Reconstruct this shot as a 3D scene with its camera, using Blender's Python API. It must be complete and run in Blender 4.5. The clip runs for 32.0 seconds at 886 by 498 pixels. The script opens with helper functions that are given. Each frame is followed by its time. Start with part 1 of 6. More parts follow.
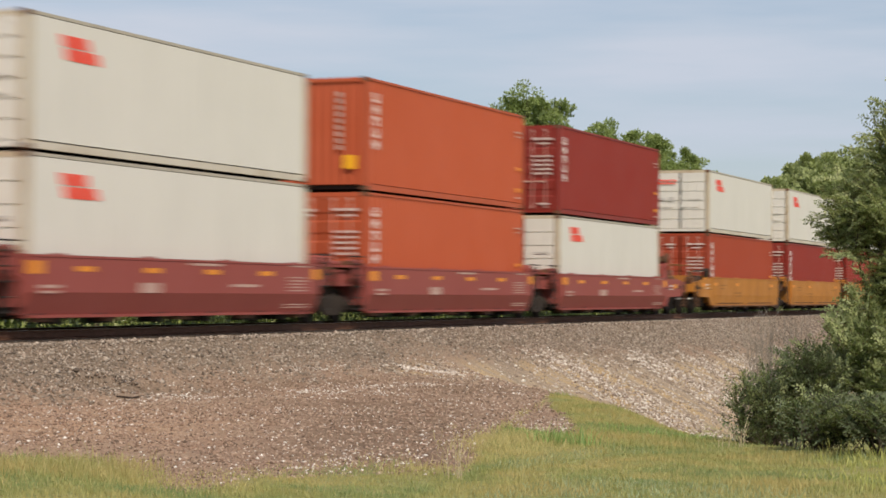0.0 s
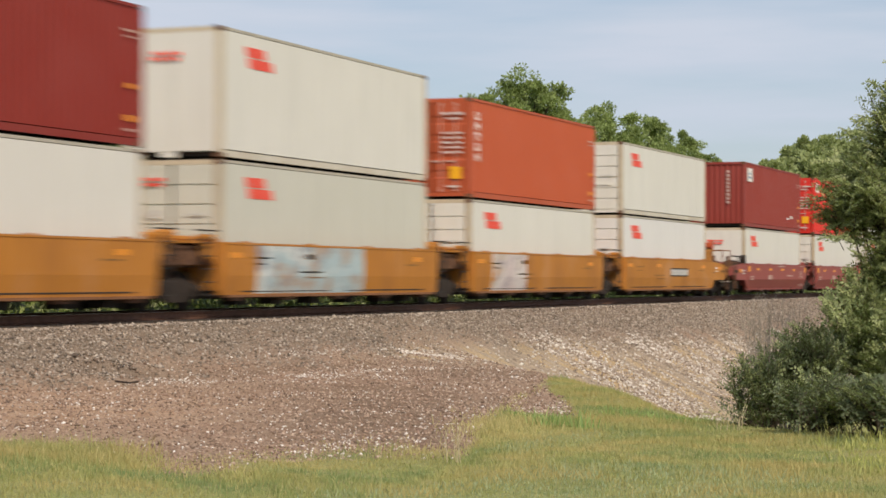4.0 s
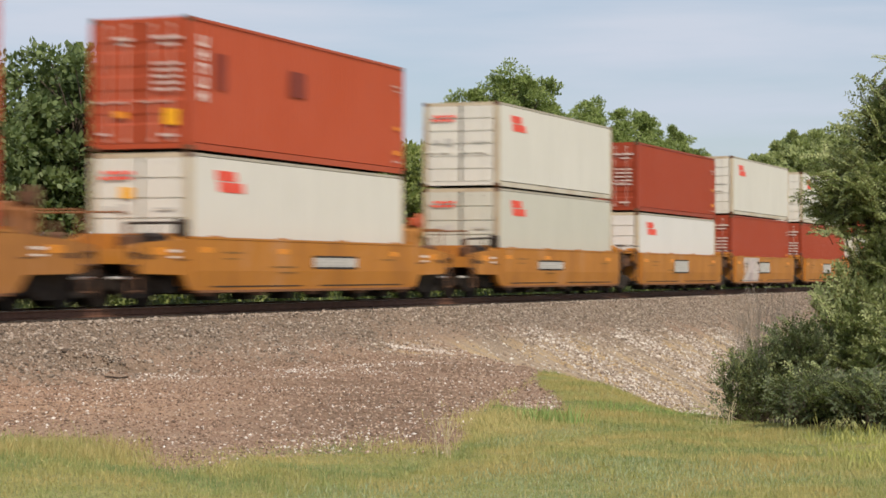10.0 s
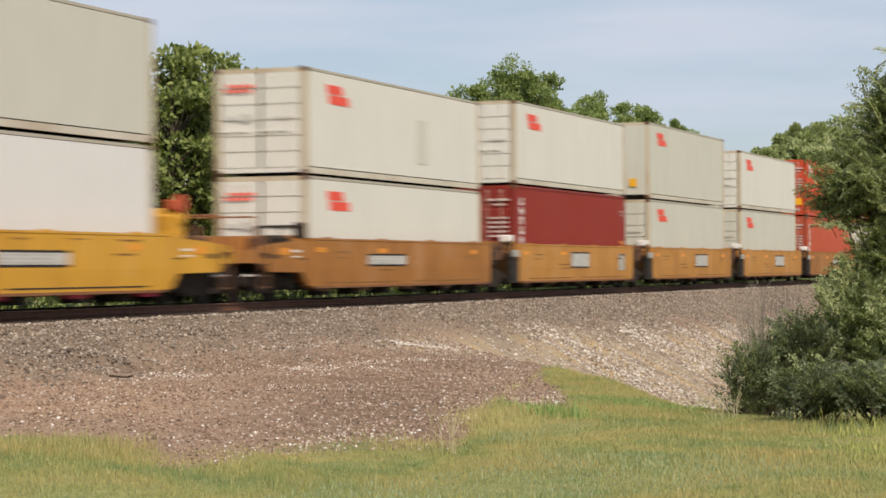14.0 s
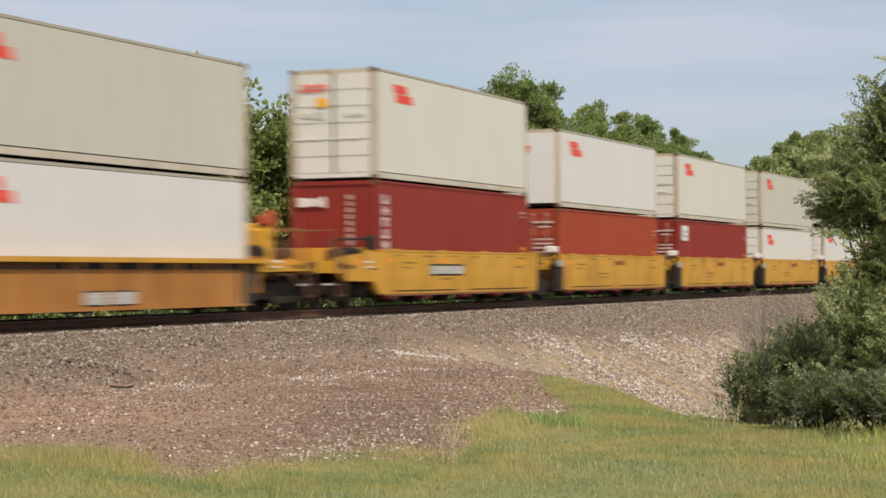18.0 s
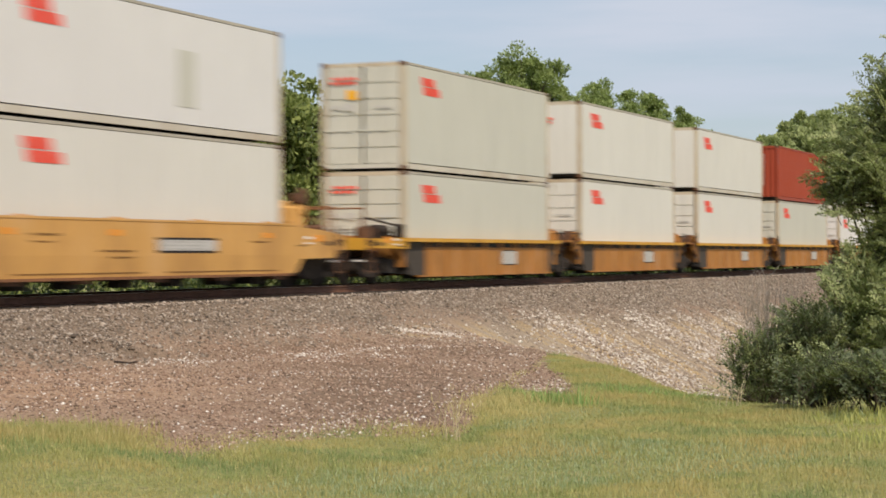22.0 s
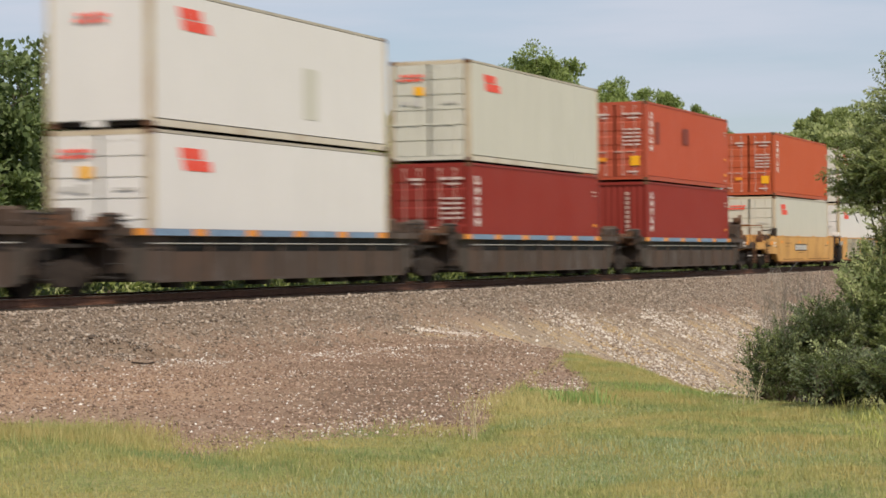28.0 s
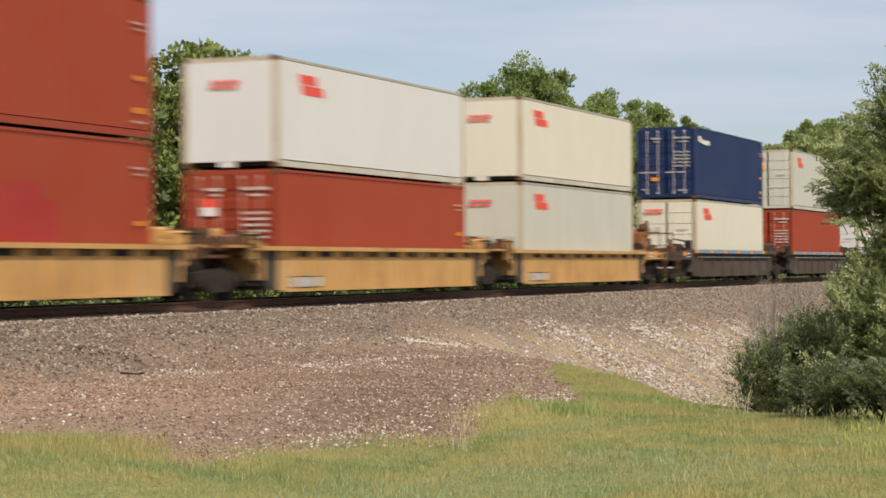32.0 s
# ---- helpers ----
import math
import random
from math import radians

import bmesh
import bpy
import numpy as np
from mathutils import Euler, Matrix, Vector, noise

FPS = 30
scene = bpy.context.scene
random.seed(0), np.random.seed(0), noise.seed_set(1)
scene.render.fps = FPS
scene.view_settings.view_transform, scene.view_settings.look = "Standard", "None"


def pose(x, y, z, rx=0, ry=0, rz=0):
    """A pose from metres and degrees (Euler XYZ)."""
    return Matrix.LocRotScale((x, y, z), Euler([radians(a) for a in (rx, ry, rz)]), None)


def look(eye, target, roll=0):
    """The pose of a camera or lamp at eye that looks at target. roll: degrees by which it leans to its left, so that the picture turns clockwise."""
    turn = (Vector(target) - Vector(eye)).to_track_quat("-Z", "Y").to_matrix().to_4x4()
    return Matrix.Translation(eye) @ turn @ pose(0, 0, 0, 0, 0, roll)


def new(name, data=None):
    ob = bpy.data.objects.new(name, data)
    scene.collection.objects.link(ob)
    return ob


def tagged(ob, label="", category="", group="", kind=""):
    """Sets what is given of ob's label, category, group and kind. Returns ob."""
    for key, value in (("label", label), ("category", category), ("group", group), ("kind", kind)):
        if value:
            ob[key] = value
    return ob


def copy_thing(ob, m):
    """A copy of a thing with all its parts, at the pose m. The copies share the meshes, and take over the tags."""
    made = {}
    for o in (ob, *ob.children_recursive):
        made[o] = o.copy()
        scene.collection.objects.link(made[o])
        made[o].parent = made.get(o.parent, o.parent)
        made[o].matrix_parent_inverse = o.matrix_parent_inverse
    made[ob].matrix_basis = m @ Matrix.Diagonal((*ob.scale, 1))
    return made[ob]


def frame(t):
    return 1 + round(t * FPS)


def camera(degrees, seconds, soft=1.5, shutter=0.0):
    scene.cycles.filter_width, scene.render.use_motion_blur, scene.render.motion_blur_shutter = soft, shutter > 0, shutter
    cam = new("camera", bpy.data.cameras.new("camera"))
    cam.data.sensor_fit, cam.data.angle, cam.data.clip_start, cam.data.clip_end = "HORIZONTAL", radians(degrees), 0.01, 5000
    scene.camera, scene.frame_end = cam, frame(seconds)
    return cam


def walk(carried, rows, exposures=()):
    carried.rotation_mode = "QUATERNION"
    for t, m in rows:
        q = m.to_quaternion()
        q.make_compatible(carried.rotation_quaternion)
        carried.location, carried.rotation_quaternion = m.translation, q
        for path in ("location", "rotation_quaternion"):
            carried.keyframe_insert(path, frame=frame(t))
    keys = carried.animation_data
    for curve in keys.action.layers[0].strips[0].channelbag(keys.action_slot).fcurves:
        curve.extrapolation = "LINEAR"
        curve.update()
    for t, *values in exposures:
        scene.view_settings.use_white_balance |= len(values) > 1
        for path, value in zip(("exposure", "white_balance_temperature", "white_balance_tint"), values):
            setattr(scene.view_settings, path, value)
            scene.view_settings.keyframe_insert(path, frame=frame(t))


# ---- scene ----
# ---- the camera: it stands beside a grass verge, 21 m from the passing train, and sways a little ----
EYE = (0.0, 0.0, 0.72)          # z = 0 is the top of the rails; x runs along the track, y across it
TRACK_Y = 22.23                 # the track's centre line
cam = camera(23.95, 32.0, soft=1.62, shutter=0.9)
walk(cam, [(t, pose(*EYE, 90 + pitch, -roll, yaw - 90)) for t, yaw, pitch, roll in (
    (0, 21.253, 1.251, 0.338),
    (0.5, 21.394, 1.175, 0.366),
    (1, 21.478, 1.230, 0.363),
    (1.5, 21.571, 1.252, 0.292),
    (2, 21.534, 1.220, 0.225),
    (2.5, 21.449, 1.112, 0.148),
    (4.5, 21.207, 0.736, 0.181),
    (5, 21.540, 0.770, 0.323),
    (5.5, 21.451, 0.802, 0.294),
    (6, 21.495, 0.675, 0.198),
    (6.5, 21.372, 0.649, 0.229),
    (7, 21.288, 0.824, 0.351),
    (7.5, 21.243, 0.900, 0.327),
    (8, 21.261, 1.029, 0.199),
    (8.5, 21.206, 0.951, 0.100),
    (9, 21.056, 0.775, 0.036),
    (9.5, 20.979, 0.711, 0.036),
    (10, 20.919, 0.668, 0.077),
    (10.5, 20.877, 0.793, 0.056),
    (11, 21.068, 0.830, -0.021),
    (11.5, 21.031, 0.826, -0.041),
    (12, 20.951, 0.787, -0.056),
    (12.5, 20.831, 0.592, -0.136),
    (13, 20.739, 0.517, -0.219),
    (13.5, 20.764, 0.574, -0.313),
    (14, 21.019, 0.565, -0.447),
    (14.5, 20.805, 0.469, -0.582),
    (16.5, 20.642, 0.764, -0.336),
    (17, 20.772, 0.653, -0.373),
    (17.5, 20.848, 0.744, -0.430),
    (18, 21.028, 0.829, -0.583),
    (18.5, 21.175, 0.822, -0.688),
    (19, 21.229, 0.827, -0.643),
    (19.5, 21.363, 0.604, -0.591),
    (20, 21.232, 0.480, -0.693),
    (20.5, 21.186, 0.224, -0.799),
    (21, 21.022, 0.005, -0.760),
    (21.5, 21.025, -0.070, -0.556),
    (22, 21.148, 0.207, -0.271),
    (22.5, 21.371, 0.369, -0.154),
    (23, 21.486, 0.417, -0.246),
    (23.5, 21.509, 0.359, -0.383),
    (24, 21.488, 0.405, -0.470),
    (24.5, 21.499, 0.464, -0.524),
    (25, 21.572, 0.429, -0.506),
    (25.5, 21.652, 0.390, -0.387),
    (26, 21.730, 0.367, -0.313),
    (26.5, 21.830, 0.329, -0.400),
    (28.5, 21.511, 0.161, -0.527),
    (29, 21.373, 0.215, -0.427),
    (29.5, 21.400, 0.291, -0.521),
    (30, 21.394, 0.372, -0.724),
    (30.5, 21.380, 0.493, -0.788),
    (31, 21.334, 0.517, -0.682),
    (31.5, 21.347, 0.494, -0.534),
    (32, 21.315, 0.488, -0.442),
)],
     exposures=[(0, -0.08), (1.5, -0.03), (5, -0.02), (14, 0.0), (17, -0.08), (20, -0.12), (22, -0.03), (25, -0.11), (29, -0.04), (32, -0.02)])

# ---- light: hazy summer sky, sun behind the camera's left shoulder ----
SUN_AZ, SUN_EL = radians(222), radians(47)       # direction towards the sun, from +x towards +y
sun_dir = Vector((math.cos(SUN_AZ) * math.cos(SUN_EL), math.sin(SUN_AZ) * math.cos(SUN_EL), math.sin(SUN_EL)))
world = bpy.data.worlds.new("sky")
scene.world = world
world.use_nodes = True
wn, wl = world.node_tree.nodes, world.node_tree.links
wn.clear()
w_out, w_bg, w_sky = wn.new("ShaderNodeOutputWorld"), wn.new("ShaderNodeBackground"), wn.new("ShaderNodeTexSky")
w_sky.sky_type, w_sky.sun_disc = "NISHITA", False
w_sky.sun_elevation, w_sky.sun_rotation = SUN_EL, radians(90) - SUN_AZ
w_sky.air_density, w_sky.dust_density, w_sky.ozone_density = 1.0, 1.0, 3.0
w_co, w_map, w_noise, w_ramp, w_mix = (wn.new("ShaderNodeTexCoord"), wn.new("ShaderNodeMapping"), wn.new("ShaderNodeTexNoise"),
                                       wn.new("ShaderNodeValToRGB"), wn.new("ShaderNodeMix"))
w_map.inputs["Scale"].default_value = (3.0, 3.0, 26.0)
w_noise.inputs["Scale"].default_value, w_noise.inputs["Detail"].default_value = 1.6, 5
w_ramp.color_ramp.elements[0].position, w_ramp.color_ramp.elements[1].position = 0.36, 0.66
w_ramp.color_ramp.elements[0].color, w_ramp.color_ramp.elements[1].color = (0.48, 0.48, 0.48, 1), (1.0, 1.0, 1.0, 1)
w_mix.data_type = "RGBA"
w_mix.inputs[7].default_value = (6.05, 6.6, 7.65, 1)      # thin high haze
wl.new(w_co.outputs["Generated"], w_map.inputs["Vector"])
wl.new(w_map.outputs["Vector"], w_noise.inputs["Vector"])
wl.new(w_noise.outputs["Fac"], w_ramp.inputs["Fac"])
wl.new(w_ramp.outputs["Color"], w_mix.inputs[0])
wl.new(w_sky.outputs["Color"], w_mix.inputs[6])
wl.new(w_mix.outputs[2], w_bg.inputs["Color"])
wl.new(w_bg.outputs["Background"], w_out.inputs["Surface"])
w_bg.inputs["Strength"].default_value = 0.1
sun = new("sun", bpy.data.lights.new("sun", "SUN"))
sun.data.energy, sun.data.angle, sun.data.color = 3.75, radians(0.6), (1.0, 0.88, 0.725)
sun.matrix_world = look((0, 0, 60), Vector((0, 0, 60)) - sun_dir)
scene.view_settings.exposure = 0.0


# ---- materials ----
def nodes_of(name):
    m = bpy.data.materials.new(name)
    m.use_nodes = True
    nt = m.node_tree
    return m, nt, nt.nodes["Principled BSDF"]


def tex(nt, kind, vec, scale, detail=3.0, stretch=None, rough=0.55):
    """A noise texture on object or world coordinates, with an own stretch."""
    n = nt.nodes.new(kind)
    n.inputs["Scale"].default_value = scale
    if kind == "ShaderNodeTexNoise":
        n.inputs["Detail"].default_value, n.inputs["Roughness"].default_value = detail, rough
    if stretch:
        mp = nt.nodes.new("ShaderNodeMapping")
        mp.inputs["Scale"].default_value = stretch
        nt.links.new(vec, mp.inputs["Vector"])
        vec = mp.outputs["Vector"]
    nt.links.new(vec, n.inputs["Vector"])
    return n


def ramp(nt, fac, stops):
    r = nt.nodes.new("ShaderNodeValToRGB")
    el = r.color_ramp.elements
    while len(el) < len(stops):
        el.new(0.5)
    for e, (p, c) in zip(el, stops):
        e.position = p
        e.color = (*c, 1) if len(c) == 3 else (c[0], c[0], c[0], 1)
    nt.links.new(fac, r.inputs["Fac"])
    return r.outputs["Color"]


def mixed(nt, fac, a, b, mode="MIX"):
    m = nt.nodes.new("ShaderNodeMix")
    m.data_type, m.blend_type = "RGBA", mode
    for sock, v in ((m.inputs[0], fac), (m.inputs[6], a), (m.inputs[7], b)):
        if isinstance(v, (int, float)):
            sock.default_value = v
        elif isinstance(v, tuple):
            sock.default_value = (*v, 1)
        else:
            nt.links.new(v, sock)
    return m.outputs[2]


def bumped(nt, bsdf, height, strength=0.3, dist=0.01):
    b = nt.nodes.new("ShaderNodeBump")
    b.inputs["Strength"].default_value, b.inputs["Distance"].default_value = strength, dist
    nt.links.new(height, b.inputs["Height"])
    nt.links.new(b.outputs["Normal"], bsdf.inputs["Normal"])


def paint(name, rgb, rough=0.5, wear=0.35, rust=(0.16, 0.07, 0.035), streak=0.5, spread=0.0):
    """Weathered paint on steel: fading in large clouds, run-off streaks, small rust spots."""
    m, nt, bsdf = nodes_of(name)
    co = nt.nodes.new("ShaderNodeTexCoord").outputs["Object"]
    info = nt.nodes.new("ShaderNodeObjectInfo").outputs["Random"]
    add = nt.nodes.new("ShaderNodeVectorMath")
    add.operation = "ADD"
    sc = nt.nodes.new("ShaderNodeVectorMath")
    sc.operation = "SCALE"
    sc.inputs[0].default_value = (37, 19, 11)
    nt.links.new(info, sc.inputs["Scale"])
    nt.links.new(co, add.inputs[0])
    nt.links.new(sc.outputs[0], add.inputs[1])
    v = add.outputs[0]
    cloud = tex(nt, "ShaderNodeTexNoise", v, 0.55, 4)
    runs = tex(nt, "ShaderNodeTexNoise", v, 1.0, 4, (5.0, 5.0, 0.35))
    fine = tex(nt, "ShaderNodeTexNoise", v, 14.0, 5)
    spot = tex(nt, "ShaderNodeTexNoise", v, 3.3, 6, None, 0.7)
    dark = tuple(c * 0.80 for c in rgb)
    pale = tuple(min(1, c * 1.04 + 0.012) for c in rgb)
    base = mixed(nt, ramp(nt, cloud.outputs["Fac"], [(0.3, (0,)), (0.75, (1,))]), rgb, pale)
    f1 = ramp(nt, runs.outputs["Fac"], [(0.45, (0,)), (0.85 if wear < 0.4 else 0.68, (streak,))])
    base = mixed(nt, f1, base, dark)
    if wear > 0.4:
        blot = tex(nt, "ShaderNodeTexNoise", v, 0.9, 5, (1.0, 1.0, 0.6), 0.6)
        base = mixed(nt, ramp(nt, blot.outputs["Fac"], [(0.50, (0,)), (0.62, (0.8,))]), base, tuple(0.55 * c + 0.45 * r for c, r in zip(rgb, rust)))
        base = mixed(nt, ramp(nt, blot.outputs["Fac"], [(0.33, (0.6,)), (0.44, (0,))]), base, tuple(min(1, c * 0.9 + 0.09) for c in rgb))
    f2 = ramp(nt, spot.outputs["Fac"], [(0.66 - 0.06 * wear, (0,)), (0.78, (wear,))])
    base = mixed(nt, f2, base, rust)
    base = mixed(nt, ramp(nt, fine.outputs["Fac"], [(0.35, (0.10,)), (0.65, (0,))]), base, dark)
    nt.links.new(base, bsdf.inputs["Base Color"])
    bsdf.inputs["Roughness"].default_value = rough
    bsdf.inputs["Specular IOR Level"].default_value = 0.2
    bumped(nt, bsdf, cloud.outputs["Fac"], 0.25, 0.03)
    return m


def plain(name, rgb, rough=0.7, metal=0.0, var=0.25):
    m, nt, bsdf = nodes_of(name)
    co = nt.nodes.new("ShaderNodeTexCoord").outputs["Object"]
    n = tex(nt, "ShaderNodeTexNoise", co, 6.0, 6, None, 0.65)
    lo, hi = tuple(c * (1 - var) for c in rgb), tuple(min(1, c * (1 + var)) for c in rgb)
    nt.links.new(ramp(nt, n.outputs["Fac"], [(0.3, lo), (0.7, hi)]), bsdf.inputs["Base Color"])
    bsdf.inputs["Roughness"].default_value, bsdf.inputs["Metallic"].default_value = rough, metal
    bsdf.inputs["Specular IOR Level"].default_value = 0.25 if rough > 0.45 else 0.5
    bumped(nt, bsdf, n.outputs["Fac"], 0.4, 0.01)
    return m


def foliage(name, lo, hi, shine=0.35, patch=None, cool=None, sheer=0.35):
    """Leaves: each leaf has its own green, and some light comes through. patch: a second tone that takes over in drifts."""
    m, nt, bsdf = nodes_of(name)
    geo = nt.nodes.new("ShaderNodeNewGeometry")
    col = ramp(nt, geo.outputs["Random Per Island"], [(0.0, lo), (0.7, hi), (1.0, tuple(c * 1.3 for c in hi))])
    if patch:
        drift = tex(nt, "ShaderNodeTexNoise", geo.outputs["Position"], 0.7, 5)
        col = mixed(nt, ramp(nt, drift.outputs["Fac"], [(0.46, (0,)), (0.60, (0.95,))]), col, patch)
        if cool:
            col = mixed(nt, ramp(nt, drift.outputs["Fac"], [(0.37, (0.9,)), (0.47, (0,))]), col, cool)
    nt.links.new(col, bsdf.inputs["Base Color"])
    bsdf.inputs["Roughness"].default_value = 0.55
    bsdf.inputs["Specular IOR Level"].default_value = shine
    tr = nt.nodes.new("ShaderNodeBsdfTranslucent")
    nt.links.new(mixed(nt, 0.5, col, (0.20, 0.26, 0.03)), tr.inputs["Color"])
    ms = nt.nodes.new("ShaderNodeMixShader")
    ms.inputs[0].default_value = sheer
    nt.links.new(bsdf.outputs[0], ms.inputs[1])
    nt.links.new(tr.outputs[0], ms.inputs[2])
    nt.links.new(ms.outputs[0], nt.nodes["Material Output"].inputs["Surface"])
    return m


def sprayed(name, tones, seed):
    """Faded spray paint: patches of several colours with soft edges and a dark outline here and there."""
    m, nt, bsdf = nodes_of(name)
    co = nt.nodes.new("ShaderNodeTexCoord").outputs["Object"]
    mp = nt.nodes.new("ShaderNodeMapping")
    mp.inputs["Location"].default_value = (seed, seed * 0.7, 0)
    nt.links.new(co, mp.inputs["Vector"])
    v = mp.outputs["Vector"]
    one = tex(nt, "ShaderNodeTexNoise", v, 1.0, 4, (0.75, 1.0, 0.8), 0.55)
    two = tex(nt, "ShaderNodeTexNoise", v, 2.3, 4, (0.8, 1.0, 1.2), 0.6)
    n = len(tones)
    c = ramp(nt, one.outputs["Fac"], [(0.30 + 0.42 * i / (2 * n - 1), tones[i // 2]) for i in range(2 * n)])
    c = mixed(nt, ramp(nt, two.outputs["Fac"], [(0.56, (0,)), (0.60, (0.75,))]), c, tones[2])
    c = mixed(nt, ramp(nt, two.outputs["Fac"], [(0.38, (0.6,)), (0.42, (0,))]), c, tones[-1])
    nt.links.new(c, bsdf.inputs["Base Color"])
    bsdf.inputs["Roughness"].default_value = 0.65
    bsdf.inputs["Specular IOR Level"].default_value = 0.2
    return m


M_WHITE = {
    "w": paint("white_paint", (0.695, 0.67, 0.61), 0.5, 0.3, (0.40, 0.30, 0.17), 0.5),
    "g": paint("greyed_white_paint", (0.58, 0.565, 0.49), 0.5, 0.28, (0.38, 0.30, 0.18), 0.55),
    "b": paint("bright_white_paint", (0.715, 0.695, 0.672), 0.45, 0.08, (0.42, 0.33, 0.2), 0.2),
    "c": paint("cream_paint", (0.75, 0.695, 0.575), 0.5, 0.15, (0.40, 0.28, 0.13), 0.3),
}
M_POST = paint("rusty_white_paint", (0.55, 0.465, 0.34), 0.6, 0.85, (0.32, 0.18, 0.085), 0.6)
M_BOX = {
    "orange": paint("orange_paint", (0.455, 0.092, 0.036), 0.55, 0.15, (0.22, 0.06, 0.03), 0.3),
    "rust": paint("dull_orange_paint", (0.42, 0.082, 0.042), 0.55, 0.2, (0.22, 0.06, 0.03), 0.35),
    "red": paint("red_paint", (0.64, 0.036, 0.026), 0.5, 0.1, (0.3, 0.03, 0.02), 0.25),
    "brick": paint("brick_orange_paint", (0.43, 0.078, 0.031), 0.55, 0.15, (0.22, 0.06, 0.03), 0.3),
    "vermilion": paint("vermilion_paint", (0.52, 0.07, 0.028), 0.5, 0.1, (0.3, 0.04, 0.02), 0.25),
    "brown": paint("red_brown_paint", (0.32, 0.053, 0.023), 0.55, 0.2, (0.18, 0.05, 0.03), 0.35),
    "maroon": paint("maroon_paint", (0.24, 0.029, 0.020), 0.55, 0.15, (0.14, 0.03, 0.02), 0.3),
    "plum": paint("dull_maroon_paint", (0.26, 0.044, 0.033), 0.55, 0.15, (0.14, 0.03, 0.02), 0.3),
    "blue": paint("navy_blue_paint", (0.014, 0.029, 0.092), 0.5, 0.12, (0.1, 0.06, 0.05), 0.3),
}
M_CREAMPATCH = paint("pale_cream_patch", (0.70, 0.655, 0.56), 0.5, 0.1, (0.40, 0.30, 0.17), 0.3)
M_PATCH = paint("dark_red_patch", (0.215, 0.036, 0.02), 0.55, 0.1, (0.14, 0.03, 0.02), 0.3)
M_REPAINT = paint("repaint_red", (0.37, 0.034, 0.026), 0.5, 0.1, (0.2, 0.03, 0.02), 0.25)
M_CAR = {
    "maroon": paint("wagon_maroon", (0.295, 0.072, 0.060), 0.6, 0.35, (0.13, 0.05, 0.04), 0.5),
    "ochre": paint("wagon_ochre", (0.475, 0.19, 0.029), 0.6, 0.7, (0.25, 0.10, 0.035), 0.8),
    "brownochre": paint("wagon_brown_ochre", (0.50, 0.235, 0.055), 0.65, 0.75, (0.27, 0.115, 0.04), 0.9),
    "rustochre": paint("wagon_rust_ochre", (0.385, 0.165, 0.042), 0.65, 0.75, (0.20, 0.08, 0.03), 0.9),
    "yellow": paint("wagon_yellow", (0.62, 0.325, 0.035), 0.55, 0.45, (0.3, 0.13, 0.04), 0.4),
    "tan": paint("wagon_tan_yellow", (0.63, 0.345, 0.105), 0.6, 0.45, (0.3, 0.15, 0.06), 0.45),
    "deck": paint("wagon_deck_ochre", (0.44, 0.195, 0.048), 0.65, 0.9, (0.18, 0.08, 0.03), 1.0),
    "flat": paint("wagon_pale_ochre", (0.60, 0.345, 0.125), 0.65, 0.8, (0.25, 0.12, 0.05), 1.0),
    "rusted": paint("rusted_deck_paint", (0.27, 0.115, 0.045), 0.7, 0.9, (0.10, 0.05, 0.03), 1.0),
    "black": paint("wagon_dark_grey", (0.080, 0.058, 0.046), 0.7, 0.95, (0.15, 0.085, 0.055), 0.9),
}
M_SPRAY = {
    "grafA": sprayed("pale_blue_spray", ((0.45, 0.20, 0.06), (0.42, 0.34, 0.28), (0.40, 0.49, 0.51), (0.60, 0.61, 0.58), (0.26, 0.27, 0.30)), 3.0),
    "grafB": sprayed("washed_out_spray", ((0.50, 0.26, 0.12), (0.52, 0.44, 0.38), (0.62, 0.56, 0.53), (0.58, 0.48, 0.46), (0.40, 0.34, 0.36)), 8.0),
    "grafC": sprayed("dull_grey_spray", ((0.60, 0.35, 0.12), (0.20, 0.19, 0.165), (0.46, 0.40, 0.28), (0.15, 0.15, 0.14), (0.34, 0.34, 0.30)), 15.0),
}
M_OVERPAINT = paint("grey_overpaint", (0.27, 0.245, 0.215), 0.7, 0.3, (0.36, 0.33, 0.28), 0.5)
M_FLANGE = plain("rusty_flange", (0.23, 0.105, 0.05), 0.8, 0, 0.5)
M_STAMP = plain("stamp_red", (0.30, 0.085, 0.025), 0.7, 0, 0.3)
M_LUG = plain("dull_pink_red", (0.42, 0.045, 0.07), 0.7)
M_DARK = plain("grimy_steel", (0.035, 0.03, 0.027), 0.8)
M_SOOT = plain("sooty_grey_steel", (0.070, 0.058, 0.048), 0.85)
M_RUSTY = plain("rusty_steel", (0.13, 0.066, 0.038), 0.8, 0, 0.6)
M_BOGIE = plain("grimy_cast_steel", (0.038, 0.028, 0.022), 0.85, 0, 0.6)
M_WHEEL = plain("wheel_steel", (0.022, 0.016, 0.013), 0.8, 0.0, 0.5)
M_TREAD = plain("bright_steel", (0.45, 0.43, 0.41), 0.3, 0.9)
M_LOGO = plain("logo_red", (0.82, 0.09, 0.055), 0.5, 0, 0.08)
# top rails of the white containers: a darker greyish brown line
M_EDGE = plain("grey_brown_rail_paint", (0.43, 0.39, 0.32), 0.6, 0, 0.3)
M_SILL = paint("rust_stained_white_rail", (0.60, 0.55, 0.46), 0.55, 0.6, (0.33, 0.20, 0.10), 0.6)
M_MARK = plain("mark_white", (0.78, 0.74, 0.70), 0.5, 0, 0.08)
